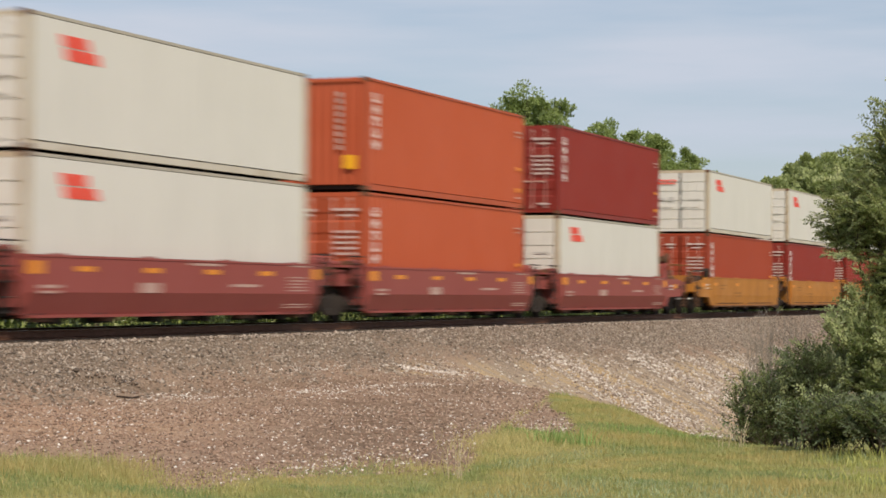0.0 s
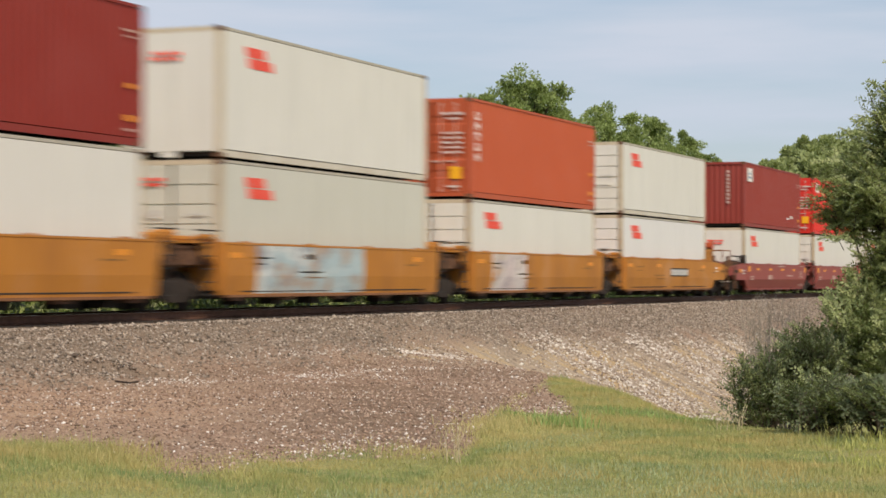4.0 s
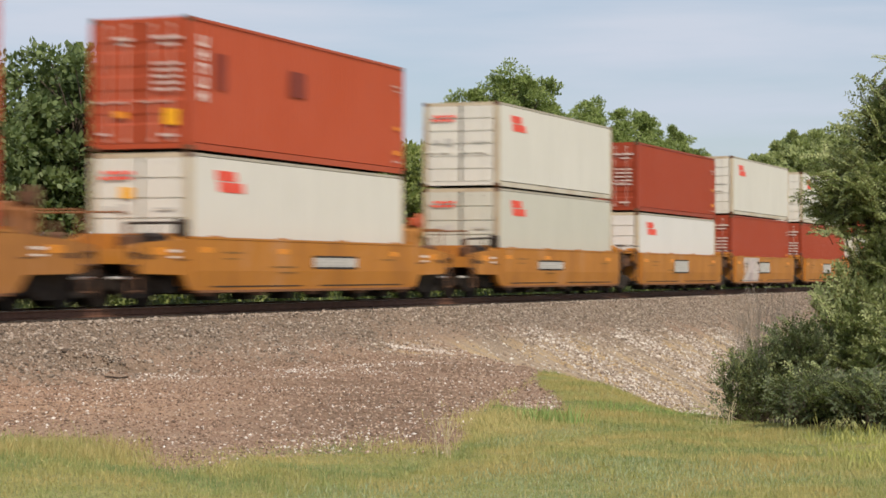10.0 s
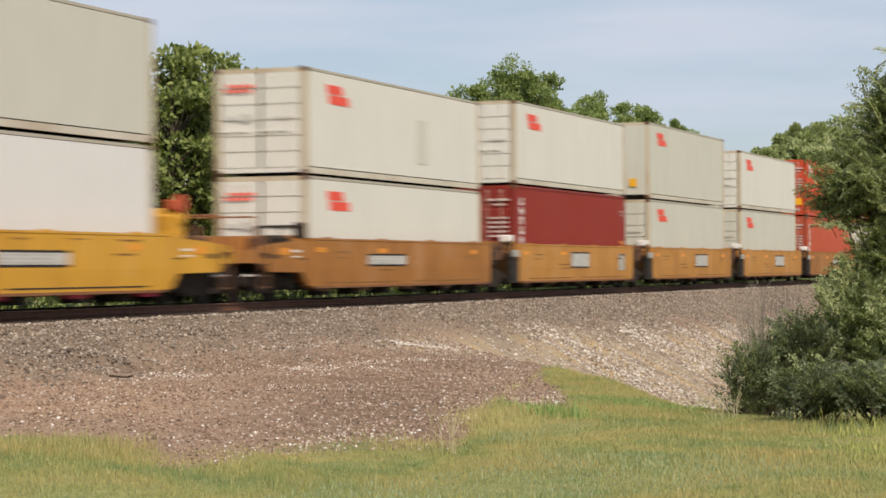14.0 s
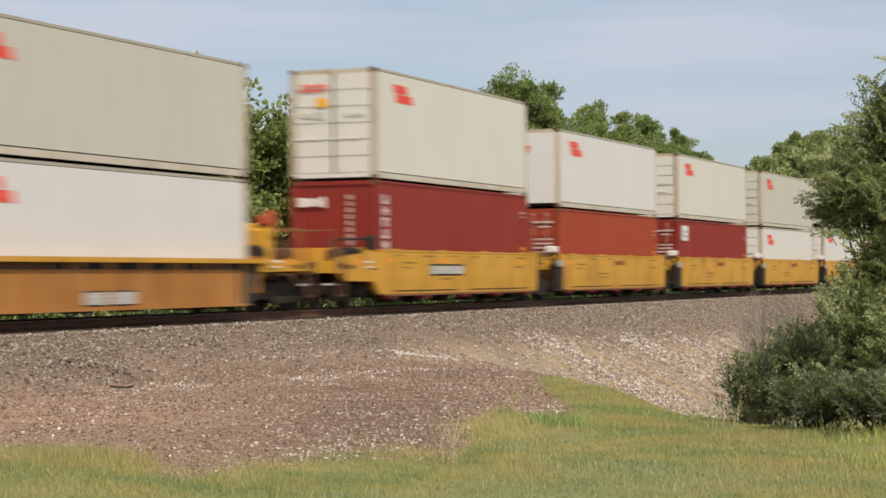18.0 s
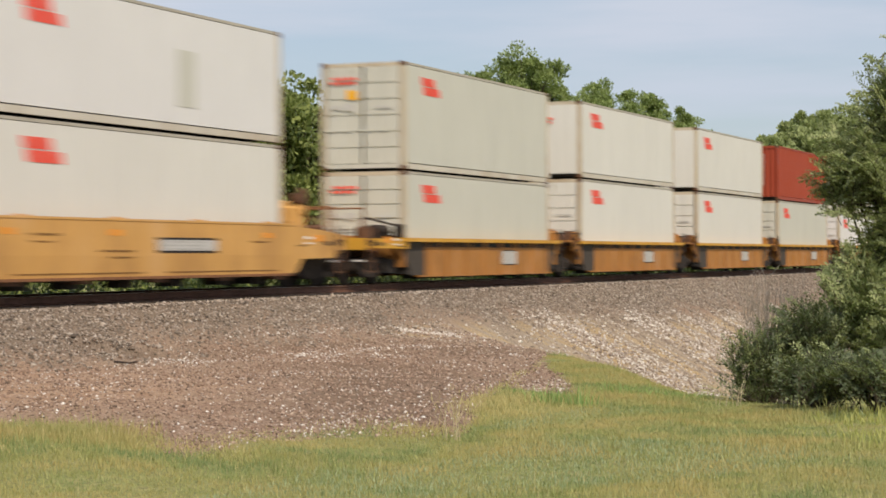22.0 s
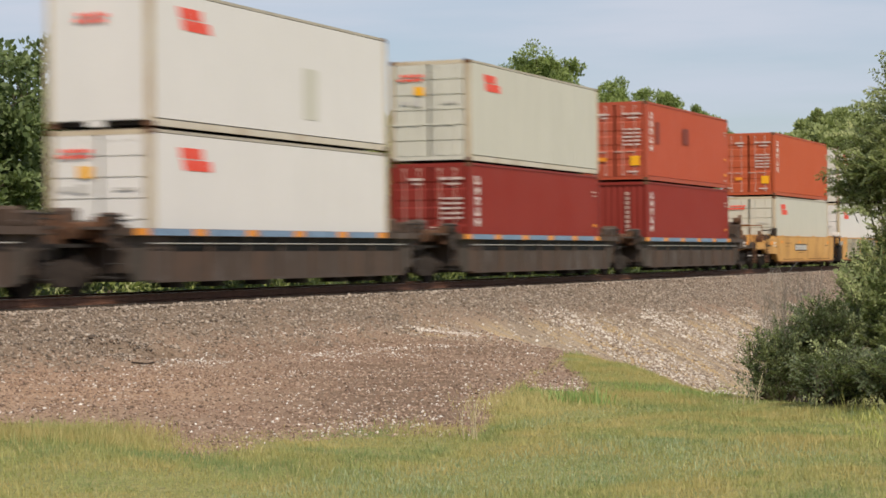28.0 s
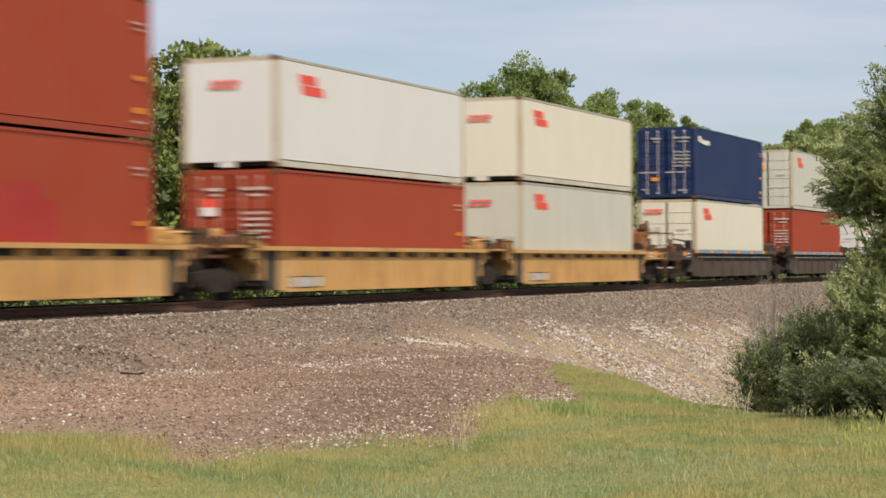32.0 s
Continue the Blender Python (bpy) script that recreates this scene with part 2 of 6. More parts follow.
M_STENCIL = plain("faded_stencil", (0.24, 0.12, 0.035), 0.7, 0, 0.3)
M_FAINT = plain("faded_writing", (0.50, 0.33, 0.28), 0.6, 0, 0.2)
M_PALE = plain("door_writing_white", (0.60, 0.49, 0.45), 0.6, 0, 0.15)
M_ROD = plain("painted_rod", (0.52, 0.33, 0.28), 0.6, 0, 0.25)
M_YELLOW = plain("mark_yellow", (0.85, 0.42, 0.02), 0.5, 0, 0.08)
M_ORANGEMARK = plain("mark_orange", (0.80, 0.30, 0.03), 0.5, 0, 0.08)
# flat black that stands for shade in the slots below the chords
M_BLACK = plain("slot_shade_black", (0.012, 0.012, 0.012), 0.7)
M_BLUEMARK = plain("chalky_blue", (0.19, 0.28, 0.40), 0.6, 0, 0.35)
M_GREYMARK = plain("faded_grey", (0.40, 0.39, 0.36), 0.6, 0, 0.2)
M_PANEL = plain("panel_white", (0.52, 0.50, 0.47), 0.6, 0, 0.2)
M_TIE = plain("tie_wood", (0.07, 0.055, 0.045), 0.9)
M_RAIL = plain("rail_steel", (0.14, 0.068, 0.043), 0.7, 0.0)
M_BARK = plain("bark", (0.10, 0.08, 0.06), 0.9)
M_TREE = foliage("tree_leaf", (0.15, 0.21, 0.06), (0.28, 0.345, 0.115))
# distance haze is put into this leaf colour: paler, with less contrast
M_TREE_FAR = foliage("hazed_far_leaf", (0.235, 0.28, 0.115), (0.31, 0.355, 0.145))
M_HEDGE = foliage("hedge_leaf", (0.125, 0.17, 0.045), (0.275, 0.315, 0.098))
M_HEDGE_DARK = foliage("dark_hedge_leaf", (0.075, 0.115, 0.042), (0.175, 0.225, 0.09))
# undergrowth green darkened to carry the shade of the passing train
M_UNDER = foliage("shaded_undergrowth_leaf", (0.028, 0.048, 0.015), (0.075, 0.105, 0.033))
M_ELM = foliage("shrub_leaf", (0.19, 0.24, 0.105), (0.36, 0.41, 0.19), 0.6, sheer=0.5)
# paler tip leaves, with the highlights of sunlit shoots put into their colour
M_ELM_TIP = foliage("lit_shrub_tip_leaf", (0.29, 0.35, 0.14), (0.45, 0.49, 0.23), 0.6, sheer=0.5)
M_JUNIPER = foliage("dark_shrub_leaf", (0.055, 0.08, 0.036), (0.15, 0.185, 0.088), 0.6)
M_WEED = foliage("weed_leaf", (0.21, 0.33, 0.10), (0.34, 0.46, 0.16))
M_WEED_DRY = foliage("yellowing_weed_leaf", (0.36, 0.39, 0.10), (0.50, 0.49, 0.17))
M_DRY = plain("dry_stalk", (0.36, 0.31, 0.26), 0.9)
M_STALK = plain("straw_stalk", (0.55, 0.47, 0.31), 0.9)
M_GRASS = foliage("grass_blade", (0.305, 0.335, 0.128), (0.41, 0.415, 0.17), 0.1, (0.55, 0.45, 0.195), (0.25, 0.325, 0.145))
M_STRAW = foliage("straw_blade", (0.50, 0.43, 0.18), (0.60, 0.52, 0.25), 0.1)
M_SAGE = foliage("blue_green_blade", (0.30, 0.37, 0.20), (0.42, 0.48, 0.30), 0.1)


# ---- building helpers ----
def part(name, bm, material, parent, label="", at=None):
    me = bm if isinstance(bm, bpy.types.Mesh) else bpy.data.meshes.new(name)
    if me is not bm:
        bm.to_mesh(me)
        bm.free()
        me.materials.append(material)
    ob = new(name, me)
    ob.parent = parent
    if at:
        ob.location = at
    if label:
        ob["label"] = label
    return ob


def thing(name, label, category, group=""):
    return tagged(new(name), label, category, group)


def box(bm, x0, x1, y0, y1, z0, z1):
    vs = [bm.verts.new((x, y, z)) for x in (x0, x1) for y in (y0, y1) for z in (z0, z1)]
    for f in ((0, 1, 3, 2), (4, 6, 7, 5), (0, 4, 5, 1), (2, 3, 7, 6), (0, 2, 6, 4), (1, 5, 7, 3)):
        bm.faces.new([vs[i] for i in f])
    return vs


def boxes(*dims):
    bm = bmesh.new()
    for d in dims:
        box(bm, *d)
    return bm


def soft_box(x0, x1, y0, y1, z0, z1, r=0.02):
    bm = boxes((x0, x1, y0, y1, z0, z1))
    bmesh.ops.bevel(bm, geom=bm.edges[:], offset=r, segments=1, affect="EDGES")
    return bm


def prism(outline, x0, x1, axis="x"):
    """A closed outline of (a, b) pairs pulled along an axis: y, z pulled along x; x, z along y."""
    bm = bmesh.new()
    put = (lambda a, b, c: (c, a, b)) if axis == "x" else (lambda a, b, c: (a, c, b))
    lo = [bm.verts.new(put(a, b, x0)) for a, b in outline]
    hi = [bm.verts.new(put(a, b, x1)) for a, b in outline]
    n = len(lo)
    for i in range(n):
        bm.faces.new((lo[i], lo[(i + 1) % n], hi[(i + 1) % n], hi[i]))
    bm.faces.new(lo[::-1])
    bm.faces.new(hi)
    bmesh.ops.recalc_face_normals(bm, faces=bm.faces[:])
    return bm


def tube(p, q, r, sides=8, r2=None):
    bm = bmesh.new()
    d = Vector(q) - Vector(p)
    m = Matrix.Translation((Vector(p) + Vector(q)) / 2) @ d.to_track_quat("Z", "Y").to_matrix().to_4x4()
    bmesh.ops.create_cone(bm, cap_ends=True, segments=sides, radius1=r, radius2=r if r2 is None else r2, depth=d.length, matrix=m)
    return bm


def joined(*bms):
    out = bmesh.new()
    for b in bms:
        me = bpy.data.meshes.new("piece")
        b.to_mesh(me)
        b.free()
        out.from_mesh(me)
        bpy.data.meshes.remove(me)
    return out


def mesh_of(name, verts, faces, material, smooth=False):
    me = bpy.data.meshes.new(name)
    me.from_pydata(verts, [], faces)
    me.materials.append(material)
    if smooth:
        me.polygons.foreach_set("use_smooth", [True] * len(me.polygons))
    return me


# ---- ground: track bed on a low bank, a dirt bench, a ditch, a grass verge ----
def steps(*stops):
    """A piecewise linear function of one number, from pairs."""
    xs, ys = [s[0] for s in stops], [s[1] for s in stops]
    return lambda v: np.interp(v, xs, ys)


# how far the verge reaches from where the camera stands, by bearing in degrees from the track's run
grass_reach = steps((0, 60), (14, 60), (18.3, 42), (18.8, 37), (19.6, 33.7), (20.1, 30), (20.5, 26.6), (20.8, 25.5), (22, 25.8), (23.2, 26.2), (25.2, 25.3), (28.4, 23.2), (29.3, 23.9), (30.3, 25.2), (32, 25.7), (33, 24.9), (45, 26), (60, 14), (90, 12))


def ripple(x, y, s, seed=0.0):
    return (np.sin(x * s + 1.7 * np.sin(y * s * 0.7 + seed)) + np.sin(y * s * 1.3 + 2.1 * np.sin(x * s * 0.6 + seed * 2))) * 0.5


def height(x, y):
    """Height of the ground; works on arrays."""
    x, y = np.asarray(x, float), np.asarray(y, float)
    shoulder = 19.75
    bank = -0.24 - np.maximum(shoulder - y, 0) * 0.52
    bench = -1.10 - np.clip(17.8 - y, 0, 9) * 0.045 + np.clip(8.8 - y, 0, 9) * 0.012 + 0.05 * ripple(x, y, 0.55) + 0.025 * ripple(x, y, 1.7, 1.0)
    edge = 29.5 + (y - 5.3) * 1.37 - 1.1 * np.exp(-((y - 8.5) / 3.0) ** 2)                     # where the bench breaks off to the ditch
    d = np.maximum((x - edge) * 0.59, 0)
    ditch = np.minimum(d * d / (d + 1.2) * 0.52, 2.3)
    near = np.maximum(bank, bench - ditch)
    k = np.exp(-((bank - (bench - ditch)) / 0.16) ** 2) * 0.06
    near = near + k
    far = -0.24 - np.clip(y - 24.7, 0, 2.2) * 0.5 + 0.08 * ripple(x, y, 0.3)
    z = np.where(y < TRACK_Y, near, far)
    bed = np.clip(1 - np.maximum(np.abs(y - TRACK_Y) - 2.45, 0) / 0.15, 0, 1)
    z = z * (1 - bed) + (-0.20) * bed
    gully = np.clip((x - 45) / 4, 0, 1) * np.clip((18.6 - y) / 1.2, 0, 1) * np.clip(bank + 3.4 - 0.3, 0, 1)
    # a small eroded ledge at the foot of the ballast
    u = ((x - 30.7) * 2.45 + (18.8 - y) * 0.7) / 2.55
    v = ((x - 30.7) * 0.7 - (18.8 - y) * 2.45) / 2.55 + 0.08 * np.sin(u * 5)
    ledge = np.clip(u * 2, 0, 1) * np.clip((2.8 - u) * 2, 0, 1)
    z = z - ledge * 0.17 * np.exp(-(v / 0.12) ** 2) + ledge * 0.05 * np.exp(-((v - 0.25) / 0.16) ** 2)
    return z + gully * 0.05 * np.sin(x * 3.1 + 0.6 * np.sin(y * 1.7)) + 0.012 * ripple(x, y, 5.3, 2.0)


def ground_masks(x, y):
    """Grass, grey ballast and tan subsoil, each 0 to 1."""
    wob = 0.55 * ripple(x, y, 0.9, 0.4) + 0.35 * ripple(x, y, 2.6, 1.3) + 0.2 * ripple(x, y, 6.1, 0.7)
    grass = np.clip((grass_reach(np.degrees(np.arctan2(y, x))) + wob - np.hypot(x, y)) / 1.5 + 0.25, 0, 1)
    # a tongue of bare dirt that runs in between the verge and the bank
    north = (-(x - 32.3) * 2.5 + (y - 10.1) * 5.7) / 6.22
    grass = grass * (1 - np.clip(north / 0.2 + 0.3 + 0.5 * wob, 0, 1) * np.clip((np.hypot(x, y) - 33.2 + 0.4 * wob) / 0.3, 0, 1) * (x > 28) * (y < 16))
    grass = np.where(y < 1, 1.0, grass)
    grass = np.maximum(grass, np.clip((y - 26.2 + wob) / 0.5, 0, 1))
    edge = 29.5 + (y - 5.3) * 1.37 - 1.1 * np.exp(-((y - 8.5) / 3.0) ** 2)
    ditch_grass = np.clip((x - edge - 1.0) / 2, 0, 1) * np.clip((14.2 - 0.02 * (x - 50) + wob - y) / 0.5, 0, 1)
    grass = np.maximum(grass, ditch_grass)
    ballast = np.clip((y - 17.95 + 1.2 * np.clip((x - 50) / 14, 0, 1) + wob * 0.8 + np.clip((44 - x) / 30, -1, 1) * 0.35) / 1.5, 0, 1) * (1 - np.clip((y - 26.2) / 0.5, 0, 1))
    tan = np.clip((x - 40.5 - (18.5 - y) * 0.2 + wob) / 3.5, 0, 1) * np.clip((18.75 - np.clip((x - 56) / 14, 0, 1) * 0.9 + 0.3 * wob - y) / 0.6, 0, 1)
    return grass * (1 - ballast), ballast, tan


def soil_tones(x, y):
    """Moist dark soil with the ledge's painted shade, and reddish soil, each 0 to 1."""
    wob = ripple(x, y, 0.8, 2.2)
    u, v = ((x - 30) * 0.92 + (y - 12.6) * 0.39), (-(x - 30) * 0.39 + (y - 12.6) * 0.92)
    moist_shade = np.exp(-(u / 6.5) ** 4 - ((v + 0.35 * wob) / 1.55) ** 2)
    moist_shade = np.maximum(moist_shade, 0.9 * np.exp(-((y - 18.0 + (x - 34) * 0.09 + 0.2 * wob) / 0.35) ** 2) * np.clip((x - 32) / 3, 0, 1) * np.clip((45 - x) / 3, 0, 1))
    moist_shade = np.maximum(moist_shade, np.exp(-((x - 40.5) / 3.2) ** 2 - ((y - 15.2) / 1.5) ** 2))
    # shade under the small ledge, painted as a dark line along its groove
    u2 = ((x - 30.7) * 2.45 + (18.8 - y) * 0.7) / 2.55
    v2 = ((x - 30.7) * 0.7 - (18.8 - y) * 2.45) / 2.55 + 0.08 * np.sin(u2 * 5)
    moist_shade = np.maximum(moist_shade, np.exp(-(v2 / 0.13) ** 2) * np.clip(u2 * 2, 0, 1) * np.clip((2.8 - u2) * 2, 0, 1))
    red = np.exp(-((x - 26.5) / 4.6) ** 2 - ((y - 16.0 + 0.3 * wob) / 2.3) ** 2)
    return np.clip(moist_shade, 0, 1), np.clip(red, 0, 1)


def axis(stops):
    out = []
    for a, b, s in stops:
        out += list(np.arange(a, b, s))
    return np.array(out + [stops[-1][1]])


def build_ground():
    xs = axis([(-4000, -800, 400), (-800, -100, 50), (-100, 8, 6), (8, 70, 0.22), (70, 130, 0.8), (130, 300, 5), (300, 1000, 50), (1000, 4400, 400)])
    ys = axis([(-4000, -600, 400), (-600, -30, 50), (-30, 3, 3), (3, 27.4, 0.18), (27.4, 60, 2), (60, 400, 30), (400, 4200, 400)])
    gx, gy = np.meshgrid(xs, ys, indexing="ij")
    gz = height(gx, gy)
    n, m = gx.shape
    me = bpy.data.meshes.new("ground")
    idx = np.arange(n * m).reshape(n, m)
    quads = np.stack([idx[:-1, :-1], idx[1:, :-1], idx[1:, 1:], idx[:-1, 1:]], -1).reshape(-1, 4)
    me.vertices.add(n * m)
    me.vertices.foreach_set("co", np.stack([gx, gy, gz], -1).ravel())
    me.loops.add(len(quads) * 4)
    me.loops.foreach_set("vertex_index", quads.ravel())
    me.polygons.add(len(quads))
    me.polygons.foreach_set("loop_start", np.arange(len(quads)) * 4)
    me.polygons.foreach_set("use_smooth", np.ones(len(quads), bool))
    me.update(calc_edges=True)
    g, b, t = ground_masks(gx, gy)
    col = me.color_attributes.new("cover", "FLOAT_COLOR", "POINT")
    col.data.foreach_set("color", np.stack([g, b, t, np.ones_like(g)], -1).ravel())
    moist_shade, red = soil_tones(gx, gy)
    col = me.color_attributes.new("tone", "FLOAT_COLOR", "POINT")
    col.data.foreach_set("color", np.stack([moist_shade, red, np.zeros_like(red), np.ones_like(red)], -1).ravel())
    mat, nt, bsdf = nodes_of("soil")
    pos_ = nt.nodes.new("ShaderNodeNewGeometry").outputs["Position"]
    at = nt.nodes.new("ShaderNodeAttribute")
    at.attribute_name = "cover"
    sep = nt.nodes.new("ShaderNodeSeparateColor")
    nt.links.new(at.outputs["Color"], sep.inputs[0])
    big = tex(nt, "ShaderNodeTexNoise", pos_, 0.35, 5)
    mid = tex(nt, "ShaderNodeTexNoise", pos_, 2.2, 6, None, 0.65)
    fine = tex(nt, "ShaderNodeTexNoise", pos_, 22.0, 5, None, 0.7)
    stone = tex(nt, "ShaderNodeTexVoronoi", pos_, 17.0)
    grit = tex(nt, "ShaderNodeTexVoronoi", pos_, 42.0)
    dirt = ramp(nt, big.outputs["Fac"], [(0.3, (0.49, 0.30, 0.20)), (0.5, (0.52, 0.36, 0.245)), (0.72, (0.52, 0.38, 0.265))])
    dirt = mixed(nt, ramp(nt, mid.outputs["Fac"], [(0.4, (0,)), (0.7, (0.8,))]), dirt, (0.29, 0.20, 0.135))
    gravel = ramp(nt, stone.outputs["Color"], [(0.1, (0.19, 0.135, 0.10)), (0.5, (0.31, 0.225, 0.17)), (0.9, (0.43, 0.33, 0.26))])
    dirt = mixed(nt, ramp(nt, mid.outputs["Fac"], [(0.42, (0.55,)), (0.6, (0.15,))]), dirt, gravel)
    at2 = nt.nodes.new("ShaderNodeAttribute")
    at2.attribute_name = "tone"
    sep2 = nt.nodes.new("ShaderNodeSeparateColor")
    nt.links.new(at2.outputs["Color"], sep2.inputs[0])
    rust_soil = ramp(nt, mid.outputs["Fac"], [(0.35, (0.45, 0.285, 0.18)), (0.65, (0.58, 0.41, 0.285))])
    dirt = mixed(nt, sep2.outputs["Green"], dirt, rust_soil)
    moist_shade_soil = ramp(nt, mid.outputs["Fac"], [(0.35, (0.32, 0.225, 0.155)), (0.55, (0.25, 0.172, 0.118)), (0.7, (0.18, 0.125, 0.088))])
    dirt = mixed(nt, sep2.outputs["Red"], dirt, moist_shade_soil)
    tan_ = ramp(nt, tex(nt, "ShaderNodeTexNoise", pos_, 1.0, 5, (1.3, 0.14, 0.3)).outputs["Fac"],
                [(0.34, (0.36, 0.28, 0.205)), (0.45, (0.54, 0.43, 0.31)), (0.53, (0.60, 0.43, 0.22)), (0.58, (0.52, 0.42, 0.31)), (0.68, (0.34, 0.265, 0.20))])
    tan_ = mixed(nt, ramp(nt, grit.outputs["Color"], [(0.2, (0.35,)), (0.7, (0,))]), tan_, (0.20, 0.16, 0.13))
    bal = mixed(nt, ramp(nt, mid.outputs["Fac"], [(0.35, (0.0,)), (0.7, (0.6,))]),
                ramp(nt, grit.outputs["Color"], [(0.1, (0.15, 0.11, 0.08)), (0.5, (0.27, 0.205, 0.15)), (0.9, (0.40, 0.32, 0.245))]), (0.27, 0.20, 0.145))
    sod = ramp(nt, mid.outputs["Fac"], [(0.3, (0.27, 0.31, 0.10)), (0.55, (0.36, 0.36, 0.14)), (0.75, (0.47, 0.41, 0.18))])
    c = mixed(nt, sep.outputs["Blue"], dirt, tan_)
    c = mixed(nt, sep.outputs["Green"], c, bal)
    c = mixed(nt, sep.outputs["Red"], c, sod)
    c = mixed(nt, ramp(nt, fine.outputs["Fac"], [(0.38, (0.5,)), (0.54, (0,))]), c, (0.11, 0.08, 0.06))
    nt.links.new(c, bsdf.inputs["Base Color"])
    bsdf.inputs["Roughness"].default_value = 0.95
    bsdf.inputs["Specular IOR Level"].default_value = 0.15
    mth = nt.nodes.new("ShaderNodeMath")
    nt.links.new(grit.outputs["Distance"], mth.inputs[0])
    nt.links.new(fine.outputs["Fac"], mth.inputs[1])
    bumped(nt, bsdf, mth.outputs[0], 0.8, 0.035)
    me.materials.append(mat)
    tagged(new("ground", me), "brown gravelly dirt bank with grass verge and ditch", "ground", kind="structure")


build_ground()


# ---- stones: ballast and pale rubble as real pebbles ----
def pebbles(name, n, xr, yr, size, density, colours, label, seed):
    rng = np.random.default_rng(seed)
    x = rng.uniform(*xr, n) if xr[0] > 0 else rng.uniform(*xr, n)
    y = rng.uniform(*yr, n)
    keep = rng.uniform(size=n) < density(x, y)
    x, y = x[keep], y[keep]
    n = len(x)
    z = height(x, y)
    base = np.array([(1, 0, 0), (-1, 0, 0), (0, 1, 0), (0, -1, 0), (0, 0, 1), (0, 0, -1)], float)
    faces = np.array([(0, 2, 4), (2, 1, 4), (1, 3, 4), (3, 0, 4), (2, 0, 5), (1, 2, 5), (3, 1, 5), (0, 3, 5)])
    r = size * rng.lognormal(0, 0.27, n)
    a = rng.uniform(0, 6.28, n)
    sc = np.stack([r * rng.uniform(0.8, 1.5, n), r * rng.uniform(0.6, 1.1, n), r * rng.uniform(0.5, 0.9, n)], -1)
    v = base[None] * sc[:, None] + rng.normal(0, 0.18, (n, 6, 3)) * r[:, None, None]
    c, s = np.cos(a)[:, None], np.sin(a)[:, None]
    out = np.stack([v[..., 0] * c - v[..., 1] * s + x[:, None], v[..., 0] * s + v[..., 1] * c + y[:, None], v[..., 2] + (z + r * 0.25)[:, None]], -1)
    me = bpy.data.meshes.new(name)
    me.vertices.add(n * 6)
    me.vertices.foreach_set("co", out.ravel())
    fi = (faces[None] + (np.arange(n) * 6)[:, None, None]).reshape(-1, 3)
    me.loops.add(len(fi) * 3)
    me.loops.foreach_set("vertex_index", fi.ravel())
    me.polygons.add(len(fi))
    me.polygons.foreach_set("loop_start", np.arange(len(fi)) * 3)
    me.update(calc_edges=True)
    m, nt, bsdf = nodes_of(name)
    rnd = nt.nodes.new("ShaderNodeNewGeometry").outputs["Random Per Island"]
    nt.links.new(ramp(nt, rnd, [(i / (len(colours) - 1), c) for i, c in enumerate(colours)]), bsdf.inputs["Base Color"])
    bsdf.inputs["Roughness"].default_value = 0.9
    me.materials.append(m)
    tagged(new(name, me), label, "stones", kind="stuff")


GREYS = [(0.09, 0.067, 0.05), (0.195, 0.155, 0.12), (0.285, 0.23, 0.18), (0.365, 0.295, 0.235), (0.50, 0.43, 0.36)]
BROWNS = [(0.12, 0.08, 0.056), (0.26, 0.168, 0.118), (0.36, 0.25, 0.18), (0.50, 0.38, 0.29)]
PALES = [(0.52, 0.45, 0.38), (0.64, 0.57, 0.51), (0.74, 0.68, 0.62), (0.84, 0.80, 0.75)]
in_ballast = lambda x, y: ground_masks(x, y)[1] * np.clip(1.25 - x / 140, 0.15, 1)
pebbles("ballast_stones", 70000, (27, 120), (17.4, 20.25), 0.027, in_ballast, GREYS, "grey crushed ballast stones on the track shoulder", 3)
pebbles("gravel_stones", 46000, (17, 48), (8.5, 18.8), 0.019, lambda x, y: (1 - ground_masks(x, y)[0]) * (1 - ground_masks(x, y)[1] * 0.7),
        BROWNS, "small brown gravel stones strewn over dirt", 4)


def streaks(x, y):
    """How thick the pale rubble lies: a spilled band along the bank's foot, a fringe before the grass, thin elsewhere."""
    foot = 17.58 - (x - 32.2) * 0.2 - 0.35 * np.sin(x * 0.9) - 0.2 * ripple(x, y, 1.1)
    band = np.exp(-((y - foot) / 0.55) ** 2) * np.clip(0.55 + 0.9 * ripple(x, y, 2.1, 7.0), 0.08, 1) * np.clip((x - 30.5) / 2.5, 0, 1) * np.clip((43 - x) / 4, 0, 1)
    fringe = np.exp(-((y - 10.6 - 0.4 * np.sin(x * 0.8)) / 0.8) ** 2) * np.clip((x - 19) / 4, 0.1, 1) * (0.5 + 0.5 * (ripple(x, y, 0.8, 3) > 0.0))
    spill = 0.5 * np.exp(-((y - 18.55 + (x - 39) * 0.02) / 0.1) ** 2) * (np.abs(x - 39.5) < 3)
    spot = 0.5 * np.exp(-((x - 31.3) / 0.6) ** 2 - ((y - 17.7) / 0.25) ** 2)
    return 0.05 + 0.07 * (ripple(x, y, 1.3, 4) > 0.2) + 0.95 * band + 0.30 * fringe + spill + spot


pebbles("pale_rubble", 44000, (18, 48), (9, 18.8), 0.017, lambda x, y: (1 - ground_masks(x, y)[0]) * np.clip(streaks(x, y), 0, 1),
        PALES, "pale limestone rubble strewn over dirt", 5)


